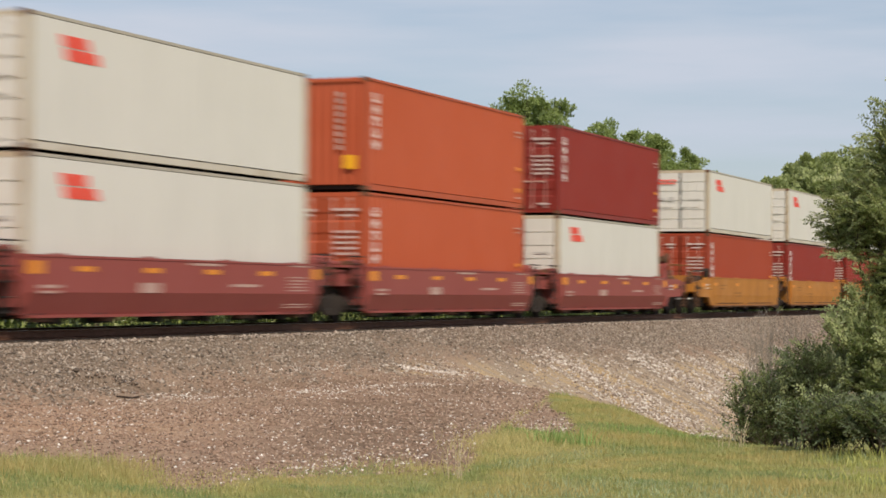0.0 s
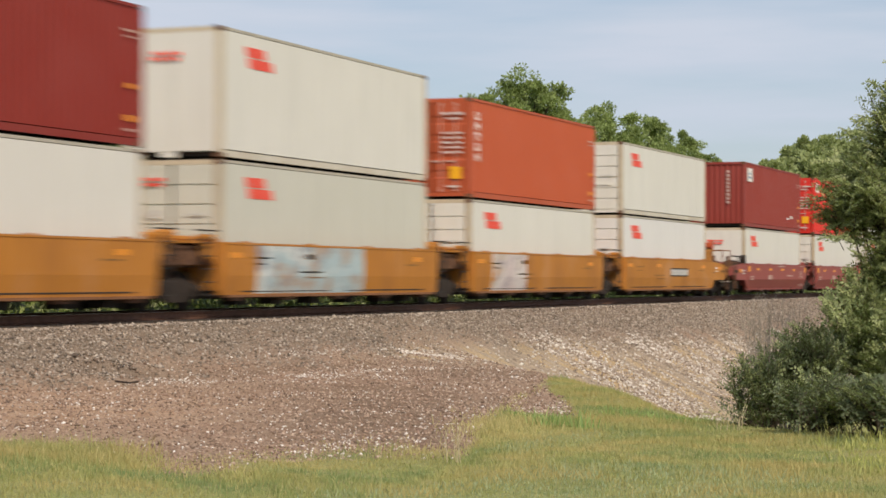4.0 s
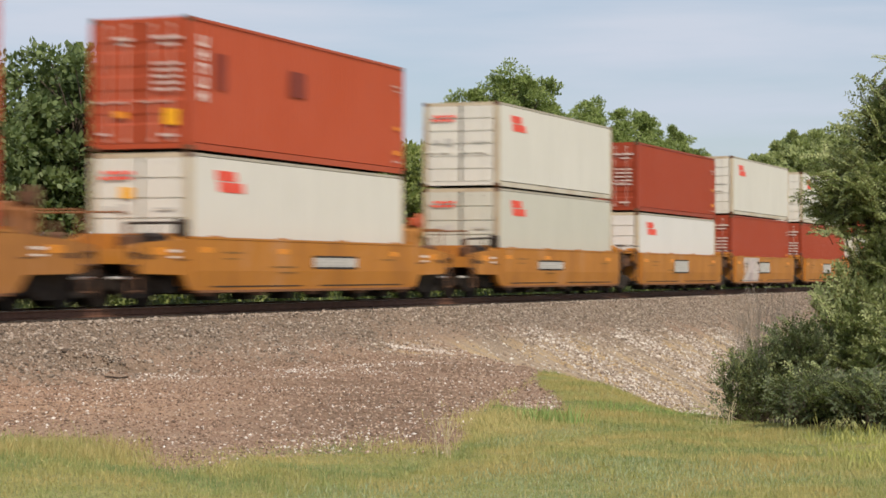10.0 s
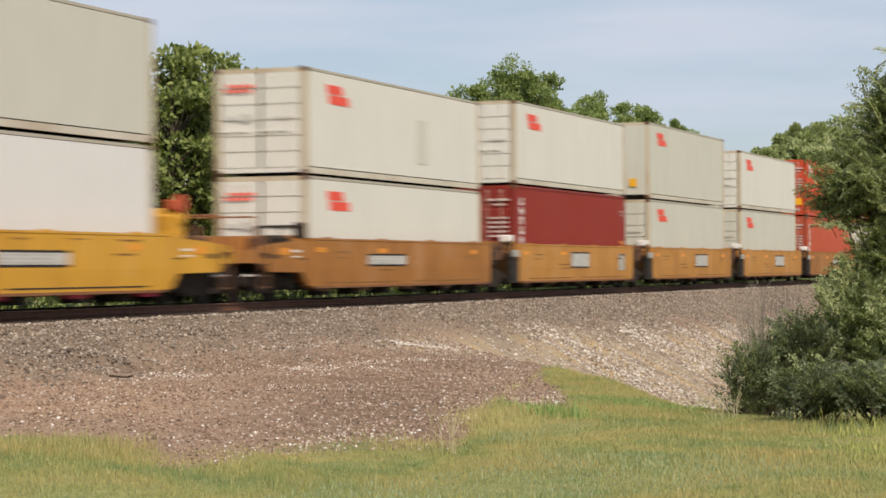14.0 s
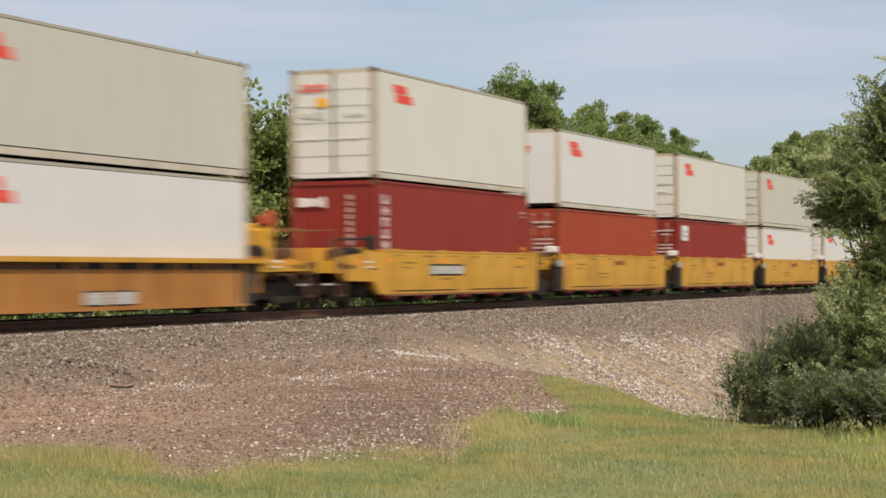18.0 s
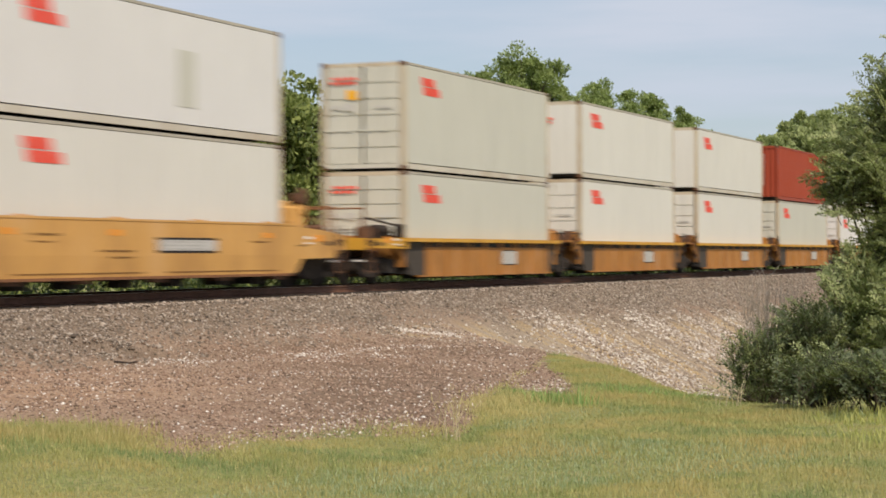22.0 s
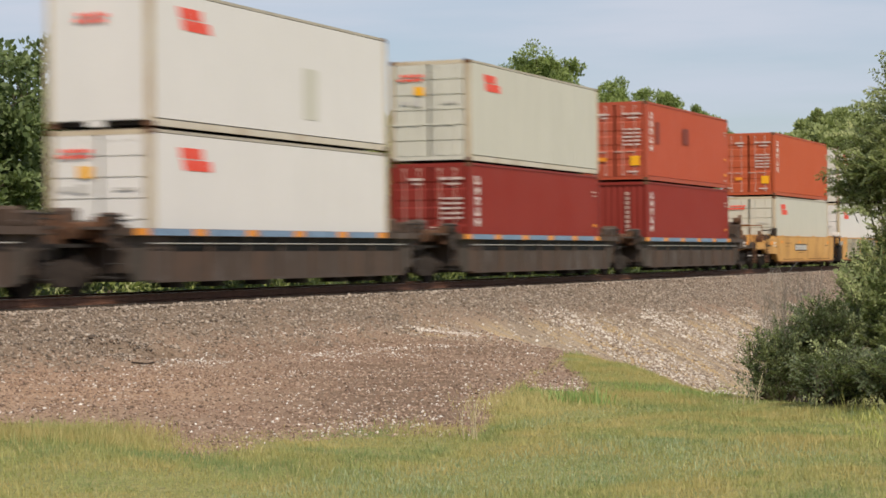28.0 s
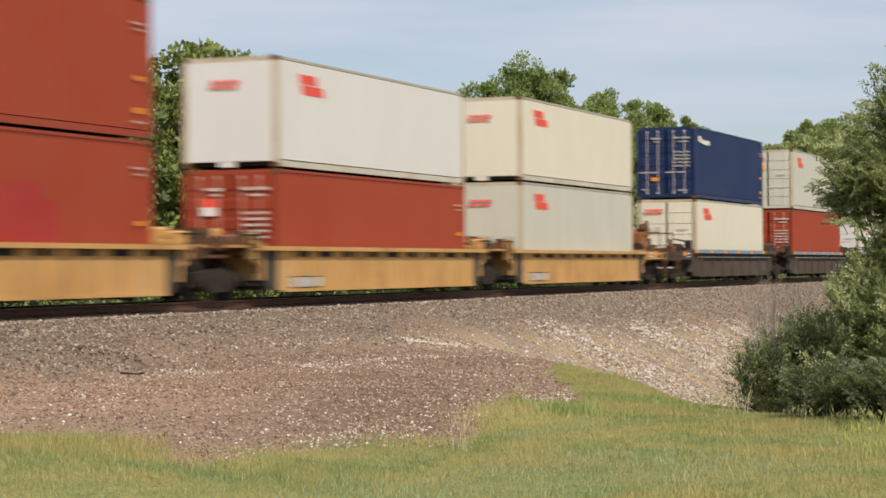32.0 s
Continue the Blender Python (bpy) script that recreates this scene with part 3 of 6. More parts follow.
def spilled(x, y):
    """A short tongue of white stone that ran down the shoulder."""
    u = ((x - 44.4) * 0.47 - (y - 18.6) * 0.88)
    v = ((x - 44.4) * 0.88 + (y - 18.6) * 0.47) + 0.05 * np.sin(u * 6)
    return np.exp(-(v / (0.12 + 0.10 * u)) ** 2) * np.clip(u * 4, 0, 1) * np.clip((1.7 - u) * 2, 0, 1)


pebbles("white_spill", 3600, (43.6, 46.2), (16.8, 18.8), 0.026, spilled, [(0.36, 0.29, 0.23), *PALES[:3]], "tongue of white limestone spilled down the bank", 7)
pebbles("slope_rubble", 60000, (42, 84), (13.0, 18.9), 0.037, lambda x, y: ground_masks(x, y)[2] * np.clip((x - 50) / 5, 0.06, 1) * (0.22 + 0.78 * np.clip(0.45 + 1.0 * np.sin(x * 1.05 + 0.3 * y + 1.3 * np.sin(x * 0.37)), 0, 1)) * np.clip((y - 12.6) / 3, 0.3, 1),
        [(0.20, 0.145, 0.105), (0.31, 0.24, 0.185), (0.42, 0.345, 0.28), (0.56, 0.49, 0.42), (0.72, 0.66, 0.59)], "pale broken stone spilled down the bank", 6)

# a dropped bar of rusty steel on the bench
stick = tagged(new("iron_bar", bpy.data.meshes.new("iron_bar")), "short bent rusty iron bar lying on dirt", "scrap")
bar_bm = joined(tube((0, 0, 0.02), (0.24, -0.03, 0.02), 0.018, 7), tube((0.24, -0.03, 0.02), (0.38, 0.04, 0.05), 0.016, 7))
bar_bm.to_mesh(stick.data)
bar_bm.free()
stick.data.materials.append(M_BOGIE)
stick.matrix_world = pose(30.95, 17.95, float(height(30.95, 17.95)) + 0.03, 0, 6, -62)

# ---- track ----
TIES = tagged(new("ties"), "weathered dark wooden ties bedded in ballast", "railway ties", kind="structure")
tie_me = mesh_of("tie", *(lambda v: ([tuple(q) for q in v], [(0, 1, 3, 2), (4, 6, 7, 5), (0, 4, 5, 1), (2, 3, 7, 6), (1, 5, 7, 3)]))(
    [(x, y, z) for x in (-0.115, 0.115) for y in (-1.3, 1.3) for z in (-0.17, 0.0)]), M_TIE)
for i in range(290):
    part("tie", tie_me, None, TIES, at=(14 + i * 0.5, TRACK_Y + random.uniform(-0.03, 0.03), -0.17))
for side in (-1, 1):
    y = TRACK_Y + side * 0.7525
    prof = [(-0.07, -0.17), (0.07, -0.17), (0.07, -0.155), (0.012, -0.13), (0.012, -0.045), (0.036, -0.035), (0.036, -0.004), (0.028, 0.0),
            (-0.028, 0.0), (-0.036, -0.004), (-0.036, -0.035), (-0.012, -0.045), (-0.012, -0.13), (-0.07, -0.155)]
    bm = prism([(y + a, b) for a, b in prof], -900, 1100)
    me = bpy.data.meshes.new("rail")
    bm.to_mesh(me)
    bm.free()
    me.materials.append(M_RAIL)
    rail = tagged(new("rail", me), "rusty steel running rail spiked to wooden ties", "rail", kind="structure")
    bm = boxes((-900, 1100, y - 0.024, y + 0.024, 0.0005, 0.003))
    part("rail_head", bm, M_TREAD, rail, "polished running surface")


# ---- containers: 40 ft boxes, origin at the middle of the rear lower edge, x towards the train's head ----
LEN, HALF = 12.192, 1.219
SHORT, TALL = 2.591, 2.896
CAST = {}


def cached(key, make):
    """One mesh for alike pieces."""
    if key not in CAST:
        bm, mat = make()
        me = bpy.data.meshes.new(key[0])
        bm.to_mesh(me)
        bm.free()
        me.materials.append(mat)
        CAST[key] = me
    return CAST[key]


def corrugated(x0, x1, y, z0, z1, depth, pitch, out):
    """A pressed steel side: trapezoid waves along x, standing out towards out (-1 or 1) of y."""
    n = max(1, round((x1 - x0) / pitch))
    p = (x1 - x0) / n
    line = []
    for i in range(n):
        a = x0 + i * p
        line += [(a, 0), (a + p * 0.25, 0), (a + p * 0.5, -depth), (a + p * 0.75, -depth)]
    line.append((x1, 0))
    return sheet(line, y, z0, z1, out, depth + 0.03)


def smooth_side(x0, x1, y, z0, z1, out):
    """A plain insulated side with shallow seams between its sheets."""
    line = [(x0, 0)]
    n = 10
    p = (x1 - x0) / n
    for i in range(1, n):
        a = x0 + i * p
        line += [(a - 0.006, 0), (a - 0.004, -0.004), (a + 0.004, -0.004), (a + 0.006, 0)]
    line.append((x1, 0))
    return sheet(line, y, z0, z1, out, 0.05)


def sheet(line, y, z0, z1, out, back):
    """A pressed sheet from its outline (along x, depth), with a flat back and closed ends."""
    bm = bmesh.new()
    pts = [(a, y + out * d) for a, d in line] + [(line[-1][0], y - out * back), (line[0][0], y - out * back)]
    lo = [bm.verts.new((a, b, z0)) for a, b in pts]
    hi = [bm.verts.new((a, b, z1)) for a, b in pts]
    n = len(lo)
    for i in range(n):
        bm.faces.new((lo[i], lo[(i + 1) % n], hi[(i + 1) % n], hi[i]))
    bm.faces.new(lo[::-1])
    bm.faces.new(hi)
    bmesh.ops.recalc_face_normals(bm, faces=bm.faces[:])
    return bm


def frame_bm(h, name, reefer):
    """One bar of the frame, in the place that its name says."""
    if name == "corner_post":
        return boxes((0, 0.16, -0.06, 0.06, 0.118, h - 0.118))
    if name == "top_rail":
        return boxes((0.16, LEN - 0.16, -0.043, 0.043, h - 0.075, h - 0.012))
    if name == "bottom_rail":
        return boxes((0.16, LEN - 0.16, -0.043, 0.043, 0.028, 0.168))
    if name == "end_header":
        return boxes((0.0, 0.1, -HALF + 0.12, HALF - 0.12, h - 0.12, h - 0.012))
    return boxes((0.0, 0.1, -HALF + 0.12, HALF - 0.12, 0.05, 0.16))


def door_bm(y0, y1, z0, z1, reefer):
    """One leaf, seen from the rear: sheets pressed in horizontal fields."""
    n = 6 if reefer else 5
    step = (z1 - z0) / n
    line = [(z0, 0.012)]
    for i in range(1, n):
        c = z0 + i * step
        line += [(c - 0.02, 0.012), (c - 0.012, 0.05), (c + 0.012, 0.05), (c + 0.02, 0.012)] if reefer else \
                [(c - 0.13, 0.012), (c - 0.08, 0.032), (c + 0.08, 0.032), (c + 0.13, 0.012)]
    line.append((z1, 0.012))
    bm = sheet([(a, -d) for a, d in line], 0.0, y0 + 0.035, y1 - 0.035, 1, 0.09)
    # sheet() runs along x with depth in y and its width in z: turn it upright
    for v in bm.verts:
        v.co = Vector((-v.co.y if v.co.y <= 0 else v.co.y, v.co.z, v.co.x))
    return bm


def container(body, h, rear="door", extras=()):
    """A whole container. body: a key of the paints; rear: which end looks back along the train."""
    reefer = body in M_WHITE
    paint_ = M_WHITE[body] if reefer else M_BOX[body]
    names = {"w": "off-white", "g": "greyish white", "b": "bright white", "c": "cream", "orange": "orange", "rust": "dull orange", "red": "bright red", "vermilion": "vermilion", "brick": "brick orange",
             "brown": "red-brown", "maroon": "maroon", "plum": "dull maroon", "blue": "navy blue"}
    kind = "smooth-sided refrigerated container, rusty corner posts" if reefer else "corrugated steel container with weathered paint"
    top = thing("shipping_container", f"{names[body]} {kind}", "container", "containers on the train")
    k = (body, h)
    for sy in (-1, 1):
        for x in (0.0, LEN - 0.16):
            part("corner_post", cached(("corner_post", *k), lambda: (frame_bm(h, "corner_post", reefer), M_POST if reefer else paint_)), None, top, "rust-stained corner post" if reefer else "", at=(x, sy * (HALF - 0.06), 0))
        part("top_rail", cached(("top_rail", *k), lambda: (frame_bm(h, "top_rail", reefer), M_EDGE if reefer else paint_)), None, top, at=(0, sy * (HALF - 0.047), 0))
        part("bottom_rail", cached(("bottom_rail", *k), lambda: (frame_bm(h, "bottom_rail", reefer), M_SILL if reefer else paint_)), None, top, at=(0, sy * (HALF - 0.047), 0))
    for x in (0.01, LEN - 0.11):
        part("end_header", cached(("end_header", *k), lambda: (frame_bm(h, "end_header", reefer), M_POST if reefer else paint_)), None, top, at=(x, 0, 0))
    part("end_sill", cached(("end_sill", *k), lambda: (frame_bm(h, "end_sill", reefer), paint_)), None, top, at=(0.01 if rear == "door" else LEN - 0.11, 0, 0))
    cm = cached(("corner_casting", reefer), lambda: (soft_box(-0.089, 0.089, -0.081, 0.081, -0.059, 0.059, 0.012), M_RUSTY))
    for x in (0.087, LEN - 0.087):
        for y in (-HALF + 0.079, HALF - 0.079):
            for z in (0.058, h - 0.058):
                part("corner_casting", cm, None, top, at=(x, y, z))
    for sy in (-1, 1):
        if reefer:
            make = lambda: (smooth_side(0.16, LEN - 0.16, sy * (HALF - 0.012), 0.195, h - 0.088, sy), paint_)
        else:
            make = lambda: (corrugated(0.16, LEN - 0.16, sy * (HALF - 0.008), 0.19, h - 0.08, 0.036, 0.278, sy), paint_)
        part("side_panel", cached(("side_panel", sy, *k), make), None, top)
    part("roof", cached(("roof", *k), lambda: (boxes((0.1, LEN - 0.1, -HALF + 0.08, HALF - 0.08, h - 0.06, h - 0.025)), paint_)), None, top)
    part("underframe", cached(("underframe", h > 2.7), lambda: (boxes((0.2, LEN - 0.2, -HALF + 0.1, HALF - 0.1, 0.05, 0.15)), M_DARK)), None, top)
    z0, z1 = 0.17, h - 0.125
    door_at, front_at = (0, 1) if rear == "door" else (1, 0)

    def ended(name, key, make, flip, label=""):
        ob = part(name, cached((name, *key), make), None, top, label)
        if flip:
            ob.matrix_basis = pose(LEN, 0, 0, 0, 0, 180)
        return ob

    for y0, y1 in ((-HALF + 0.13, -0.012), (0.012, HALF - 0.13)):
        leaf = ended("door", (y0 < -0.5, *k), lambda: (door_bm(y0, y1, z0, z1, reefer), paint_), door_at)
        for f in (0.3, 0.72):
            y = y0 + (y1 - y0) * f
            rod = part("lock_rod", cached(("lock_rod", h, round(y, 2), body if reefer or body == "blue" else ""), lambda: (joined(tube((-0.002, y, z0 + 0.02), (-0.002, y, z1 - 0.02), 0.017, 6),
                       boxes((-0.02, 0.012, y - 0.035, y + 0.035, z0 + 0.02, z0 + 0.1), (-0.02, 0.012, y - 0.035, y + 0.035, z1 - 0.1, z1 - 0.02),
                             (-0.022, 0.012, y - 0.03, y + 0.34, 1.04, 1.08))), paint_ if reefer else M_PALE if body == "blue" else M_ROD)), None, leaf)
    if reefer:
        mk = lambda: (joined(boxes((0.012, 0.1, -HALF + 0.12, HALF - 0.12, 0.15, h - 0.12)), boxes((0.02, 0.08, -0.12, 0.3, 0.02, 0.15))), paint_)
        fr = ended("front_panel", k, mk, front_at)
    else:
        def mk():
            bm = corrugated(-HALF + 0.12, HALF - 0.12, 0, 0.16, h - 0.12, 0.04, 0.25, -1)
            bmesh.ops.transform(bm, matrix=pose(0.035, 0, 0, 0, 0, -90), verts=bm.verts[:])
            return bm, paint_
        ended("front_panel", k, mk, front_at)
    # markings: side marks lie 6 mm off the near side, end marks 8 mm off the rear end
    ys = -HALF - 0.004 if not reefer else -HALF + 0.008

    def on_side(name, mat, bars, label):
        part(name, cached((name, mat.name, str(bars), reefer), lambda: (boxes(*[(a, b, ys - 0.006, ys, c, d) for a, b, c, d in bars]), mat)), None, top, label)["kind"] = "stuff"

    def on_end(name, mat, bars, label):
        part(name, cached((name, mat.name, str(bars), "end"), lambda: (boxes(*[(-0.034, -0.026, a, b, c, d) for a, b, c, d in bars]), mat)), None, top, label)["kind"] = "stuff"

    if reefer and "nologo" not in extras:
        def logo():
            bm = bmesh.new()
            for c, xa, xb, n in ((h - 0.46, 1.22, 2.20, 3), (h - 0.71, 1.34, 2.58, 4)):
                p = (xb - xa) / n
                for i in range(n):
                    vs = box(bm, xa + i * p, xa + (i + 0.93) * p, ys - 0.006, ys, c - 0.112, c + 0.112)
                    for v in vs:
                        v.co.x += 0.3 * (c + 0.112 - v.co.z)
            return bm, M_LOGO
        part("logo", cached(("logo", h), logo), None, top, "red slanted emblem bars")
        on_end("end_logo", M_LOGO, tuple((c + 0.19 * i, c + 0.19 * i + 0.14, h - d, h - d + 0.075) for i in range(4) for c, d in (((0.16, 0.47), (0.22, 0.59)) if rear == "door" else ((-0.25, 0.62), (-0.2, 0.74)))), "small red emblem bars")
        if rear == "door":
            on_end("end_data", M_PANEL, ((0.25, 0.5, h - 1.30, h - 1.12), (0.62, 0.86, h - 1.26, h - 1.16), (-0.9, -0.4, h - 1.24, h - 1.2)), "faint grey data plates")
    if "square" in extras:      # yellow height mark on the rear end
        on_end("height_mark", M_YELLOW, ((-0.95, -0.6, 0.55, 0.9),) if not reefer else (((0.15, 0.45, h - 1.0, h - 0.75),) if rear == "door" else ((-0.75, -0.45, 0.45, 0.75),)), "yellow height mark")
    if not reefer and "plain" not in extras:
        if rear == "door":
            ink = M_PALE if body != "blue" else M_GREYMARK
            near = [(-1.02, -0.62, h - 0.49, h - 0.42), (-0.56, -0.30, h - 0.49, h - 0.42), (-0.92, -0.5, h - 0.63, h - 0.58)] + [(p, q, h - 1.05 - 0.14 * i, h - 0.99 - 0.14 * i) for i in range(5) for p, q in ((-0.98, -0.80 + 0.05 * (i % 2)), (-0.70, -0.52 + 0.04 * (i % 3)), (-0.44, -0.34))] + [(-0.9, -0.5, 0.30, 0.36)]
            far = [(0.2, 0.62, h - 0.50, h - 0.43), (0.25, 0.5, h - 0.62, h - 0.57), (0.75, 1.0, 0.34, 0.4)]
            on_end("door_writing", ink, tuple(near + far), "white writing bars")
            on_end("small_plate", M_ORANGEMARK, ((0.3, 0.62, 0.72, 0.86),), "small yellow plate")
        else:
            on_end("end_writing", M_FAINT, tuple((-0.55, -0.4, h - 0.5 - 0.17 * i, h - 0.38 - 0.17 * i) for i in range(9)), "white upright writing bars")
    if "column" in extras:      # upright row of letters near the rear edge
        n = 4 if h < 2.7 else 5
        bars = []
        for i in range(n):
            z = h - 0.62 - 0.30 * i
            bars += [(0.42, 0.50, z, z + 0.24), (0.66, 0.74, z, z + 0.24), (0.50, 0.66, z + (0.0, 0.09, 0.17)[i % 3], z + (0.07, 0.16, 0.24)[i % 3])]
        on_side("upright_writing", M_MARK, tuple(bars), "white upright writing bars")
    if "label" in extras:       # pale square with an emblem
        on_side("emblem", M_MARK, ((0.55, 1.55, h - 0.85, h - 0.25),), "white emblem panel")
        part("emblem_mark", cached(("emblem_mark", h), lambda: (boxes((0.75, 1.3, ys - 0.01, ys - 0.006, h - 0.72, h - 0.62), (0.85, 1.2, ys - 0.01, ys - 0.006, h - 0.55, h - 0.45)), M_BLUEMARK)), None, top, "faded blue bars")
    if "endname" in extras:
        on_end("end_name", M_MARK, ((0.22, 0.36, h - 0.70, h - 0.42), (0.40, 0.52, h - 0.66, h - 0.46), (0.55, 0.70, h - 0.66, h - 0.46), (0.73, 1.0, h - 0.68, h - 0.44)), "white name bars")
    if "placard" in extras:
        on_end("placard", M_MARK, ((0.34, 0.74, h - 1.08, h - 0.88),), "white placard")
        on_end("placard_head", M_LOGO, ((0.34, 0.74, h - 0.88, h - 0.68),), "red placard head")
    if "redlabel" in extras:    # pale square with a red emblem
        on_side("emblem", M_MARK, ((0.5, 1.35, h - 0.86, h - 0.28),), "white emblem panel")
        part("emblem_mark", cached(("emblem_red", h), lambda: (boxes((0.6, 0.78, ys - 0.01, ys - 0.006, h - 0.7, h - 0.4), (0.9, 1.2, ys - 0.01, ys - 0.006, h - 0.52, h - 0.42), (0.95, 1.25, ys - 0.01, ys - 0.006, h - 0.76, h - 0.66)), M_BOX["vermilion"])), None, top, "red bars")
    if "glyph" in extras:       # white outlined emblem
        on_side("emblem", M_MARK, ((0.5, 0.68, h - 0.75, h - 0.25), (0.74, 1.05, h - 0.42, h - 0.3), (0.78, 1.15, h - 0.75, h - 0.62), (0.95, 1.12, h - 0.62, h - 0.42), (1.2, 1.34, h - 0.7, h - 0.3)), "white emblem bars")
    if "name" in extras:        # slanted white name in front of the near rear edge
        on_side("name_bar", M_MARK, ((0.5, 0.9, h - 0.60, h - 0.36), (0.95, 1.3, h - 0.66, h - 0.48), (1.34, 2.3, h - 0.68, h - 0.50)), "white name bars")
    if "patch" in extras:
        on_side("patch", M_PATCH, ((7.4, 8.3, h - 1.75, h - 0.45),), "darker repair patch")
    if "smallpatch" in extras:
        on_side("patch", M_PATCH, ((5.0, 5.9, h - 1.35, h - 0.75), (1.2, 1.7, h - 1.5, h - 0.7)), "darker repair patches")
    if "redpatch" in extras:
        on_side("patch", M_REPAINT, ((5.0, 8.6, 0.7, 1.6), (6.8, 8.0, 1.6, 1.9), (4.4, 5.4, 0.45, 1.0)), "bright red repaint patches")
    if "greypatch" in extras:
        on_side("patch", M_WHITE["g"], ((7.2, 8.0, 0.55, 1.75),), "greyish repair patch")
    if "creampatch" in extras:
        on_side("patch", M_CREAMPATCH, ((1.1, 2.3, 0.55, 1.75), (9.4, 11.2, 0.3, 1.25)), "cream repaint patches")
    if "bits" in extras:
        on_side("scuffs", M_MARK, ((9.0, 9.4, 0.55, 0.65), (9.8, 10.2, 0.62, 0.74)), "pale scuff marks")
    if not reefer and "nofront" not in extras:
        on_side("front_marks", M_ORANGEMARK, ((11.5, 11.85, 0.5, 0.62), (11.55, 11.85, 1.16, 1.26)), "yellow warning marks")
        on_side("front_writing", M_FAINT, ((11.4, 11.9, h - 0.60, h - 0.55), (11.5, 11.9, h - 0.72, h - 0.68), (11.45, 11.85, 0.30, 0.35)), "faded writing bars")
    return top


# ---- well wagons: origin at rail height under the rear end of its boxes ----
FLOOR = 0.43


def wheelset_bm():
    bms = []
    for sy in (-1, 1):
        y = sy * 0.74
        bms.append(tube((0, y - 0.065, 0), (0, y + 0.065, 0), 0.42, 20))
        bms.append(tube((0, y - sy * 0.065 - 0.012, 0), (0, y - sy * 0.065 + 0.012, 0), 0.455, 20))
        for a in range(5):
            c, s = math.cos(a * 1.2566), math.sin(a * 1.2566)
            bms.append(tube((c * 0.24, y + sy * 0.06, s * 0.24), (c * 0.24, y + sy * 0.085, s * 0.24), 0.055, 6))
    bms.append(tube((0, -1.0, 0), (0, 1.0, 0), 0.075, 8))
    return joined(*bms)


WHEELSETS = []


def bogie(parent, x):
    """A two-axle bogie as a part of the wagon that carries it."""
    def side_frame():
        bms = []
        for sy in (-1, 1):
            pts = [(-1.08, 0.38), (-1.08, 0.56), (-0.55, 0.68), (0.55, 0.68), (1.08, 0.56), (1.08, 0.38), (0.78, 0.36), (0.45, 0.20), (-0.45, 0.20), (-0.78, 0.36)]
            bms.append(prism(pts, *sorted((sy * 0.93, sy * 1.06)), axis="y"))
            for xa in (-0.87, 0.87):
                bms.append(tube((xa, sy * 1.02, 0.46), (xa, sy * 1.16, 0.46), 0.10, 10))
            for xa in (-0.15, 0.0, 0.15):
                bms.append(tube((xa, sy * 1.0, 0.24), (xa, sy * 1.0, 0.52), 0.06, 8))
        bms.append(boxes((-0.2, 0.2, -1.05, 1.05, 0.5, 0.72)))
        return joined(*bms), M_BOGIE
    b = part("bogie", cached(("bogie",), side_frame), None, parent, "grimy cast steel bogie", at=(x, 0, 0))
    wm = cached(("wheelset",), lambda: (wheelset_bm(), M_WHEEL))
    for xa in (-0.87, 0.87):
        w = part("wheelset", wm, None, b)
        w.matrix_parent_inverse = pose(xa, 0, 0.422)
        WHEELSETS.append(w)
    return b


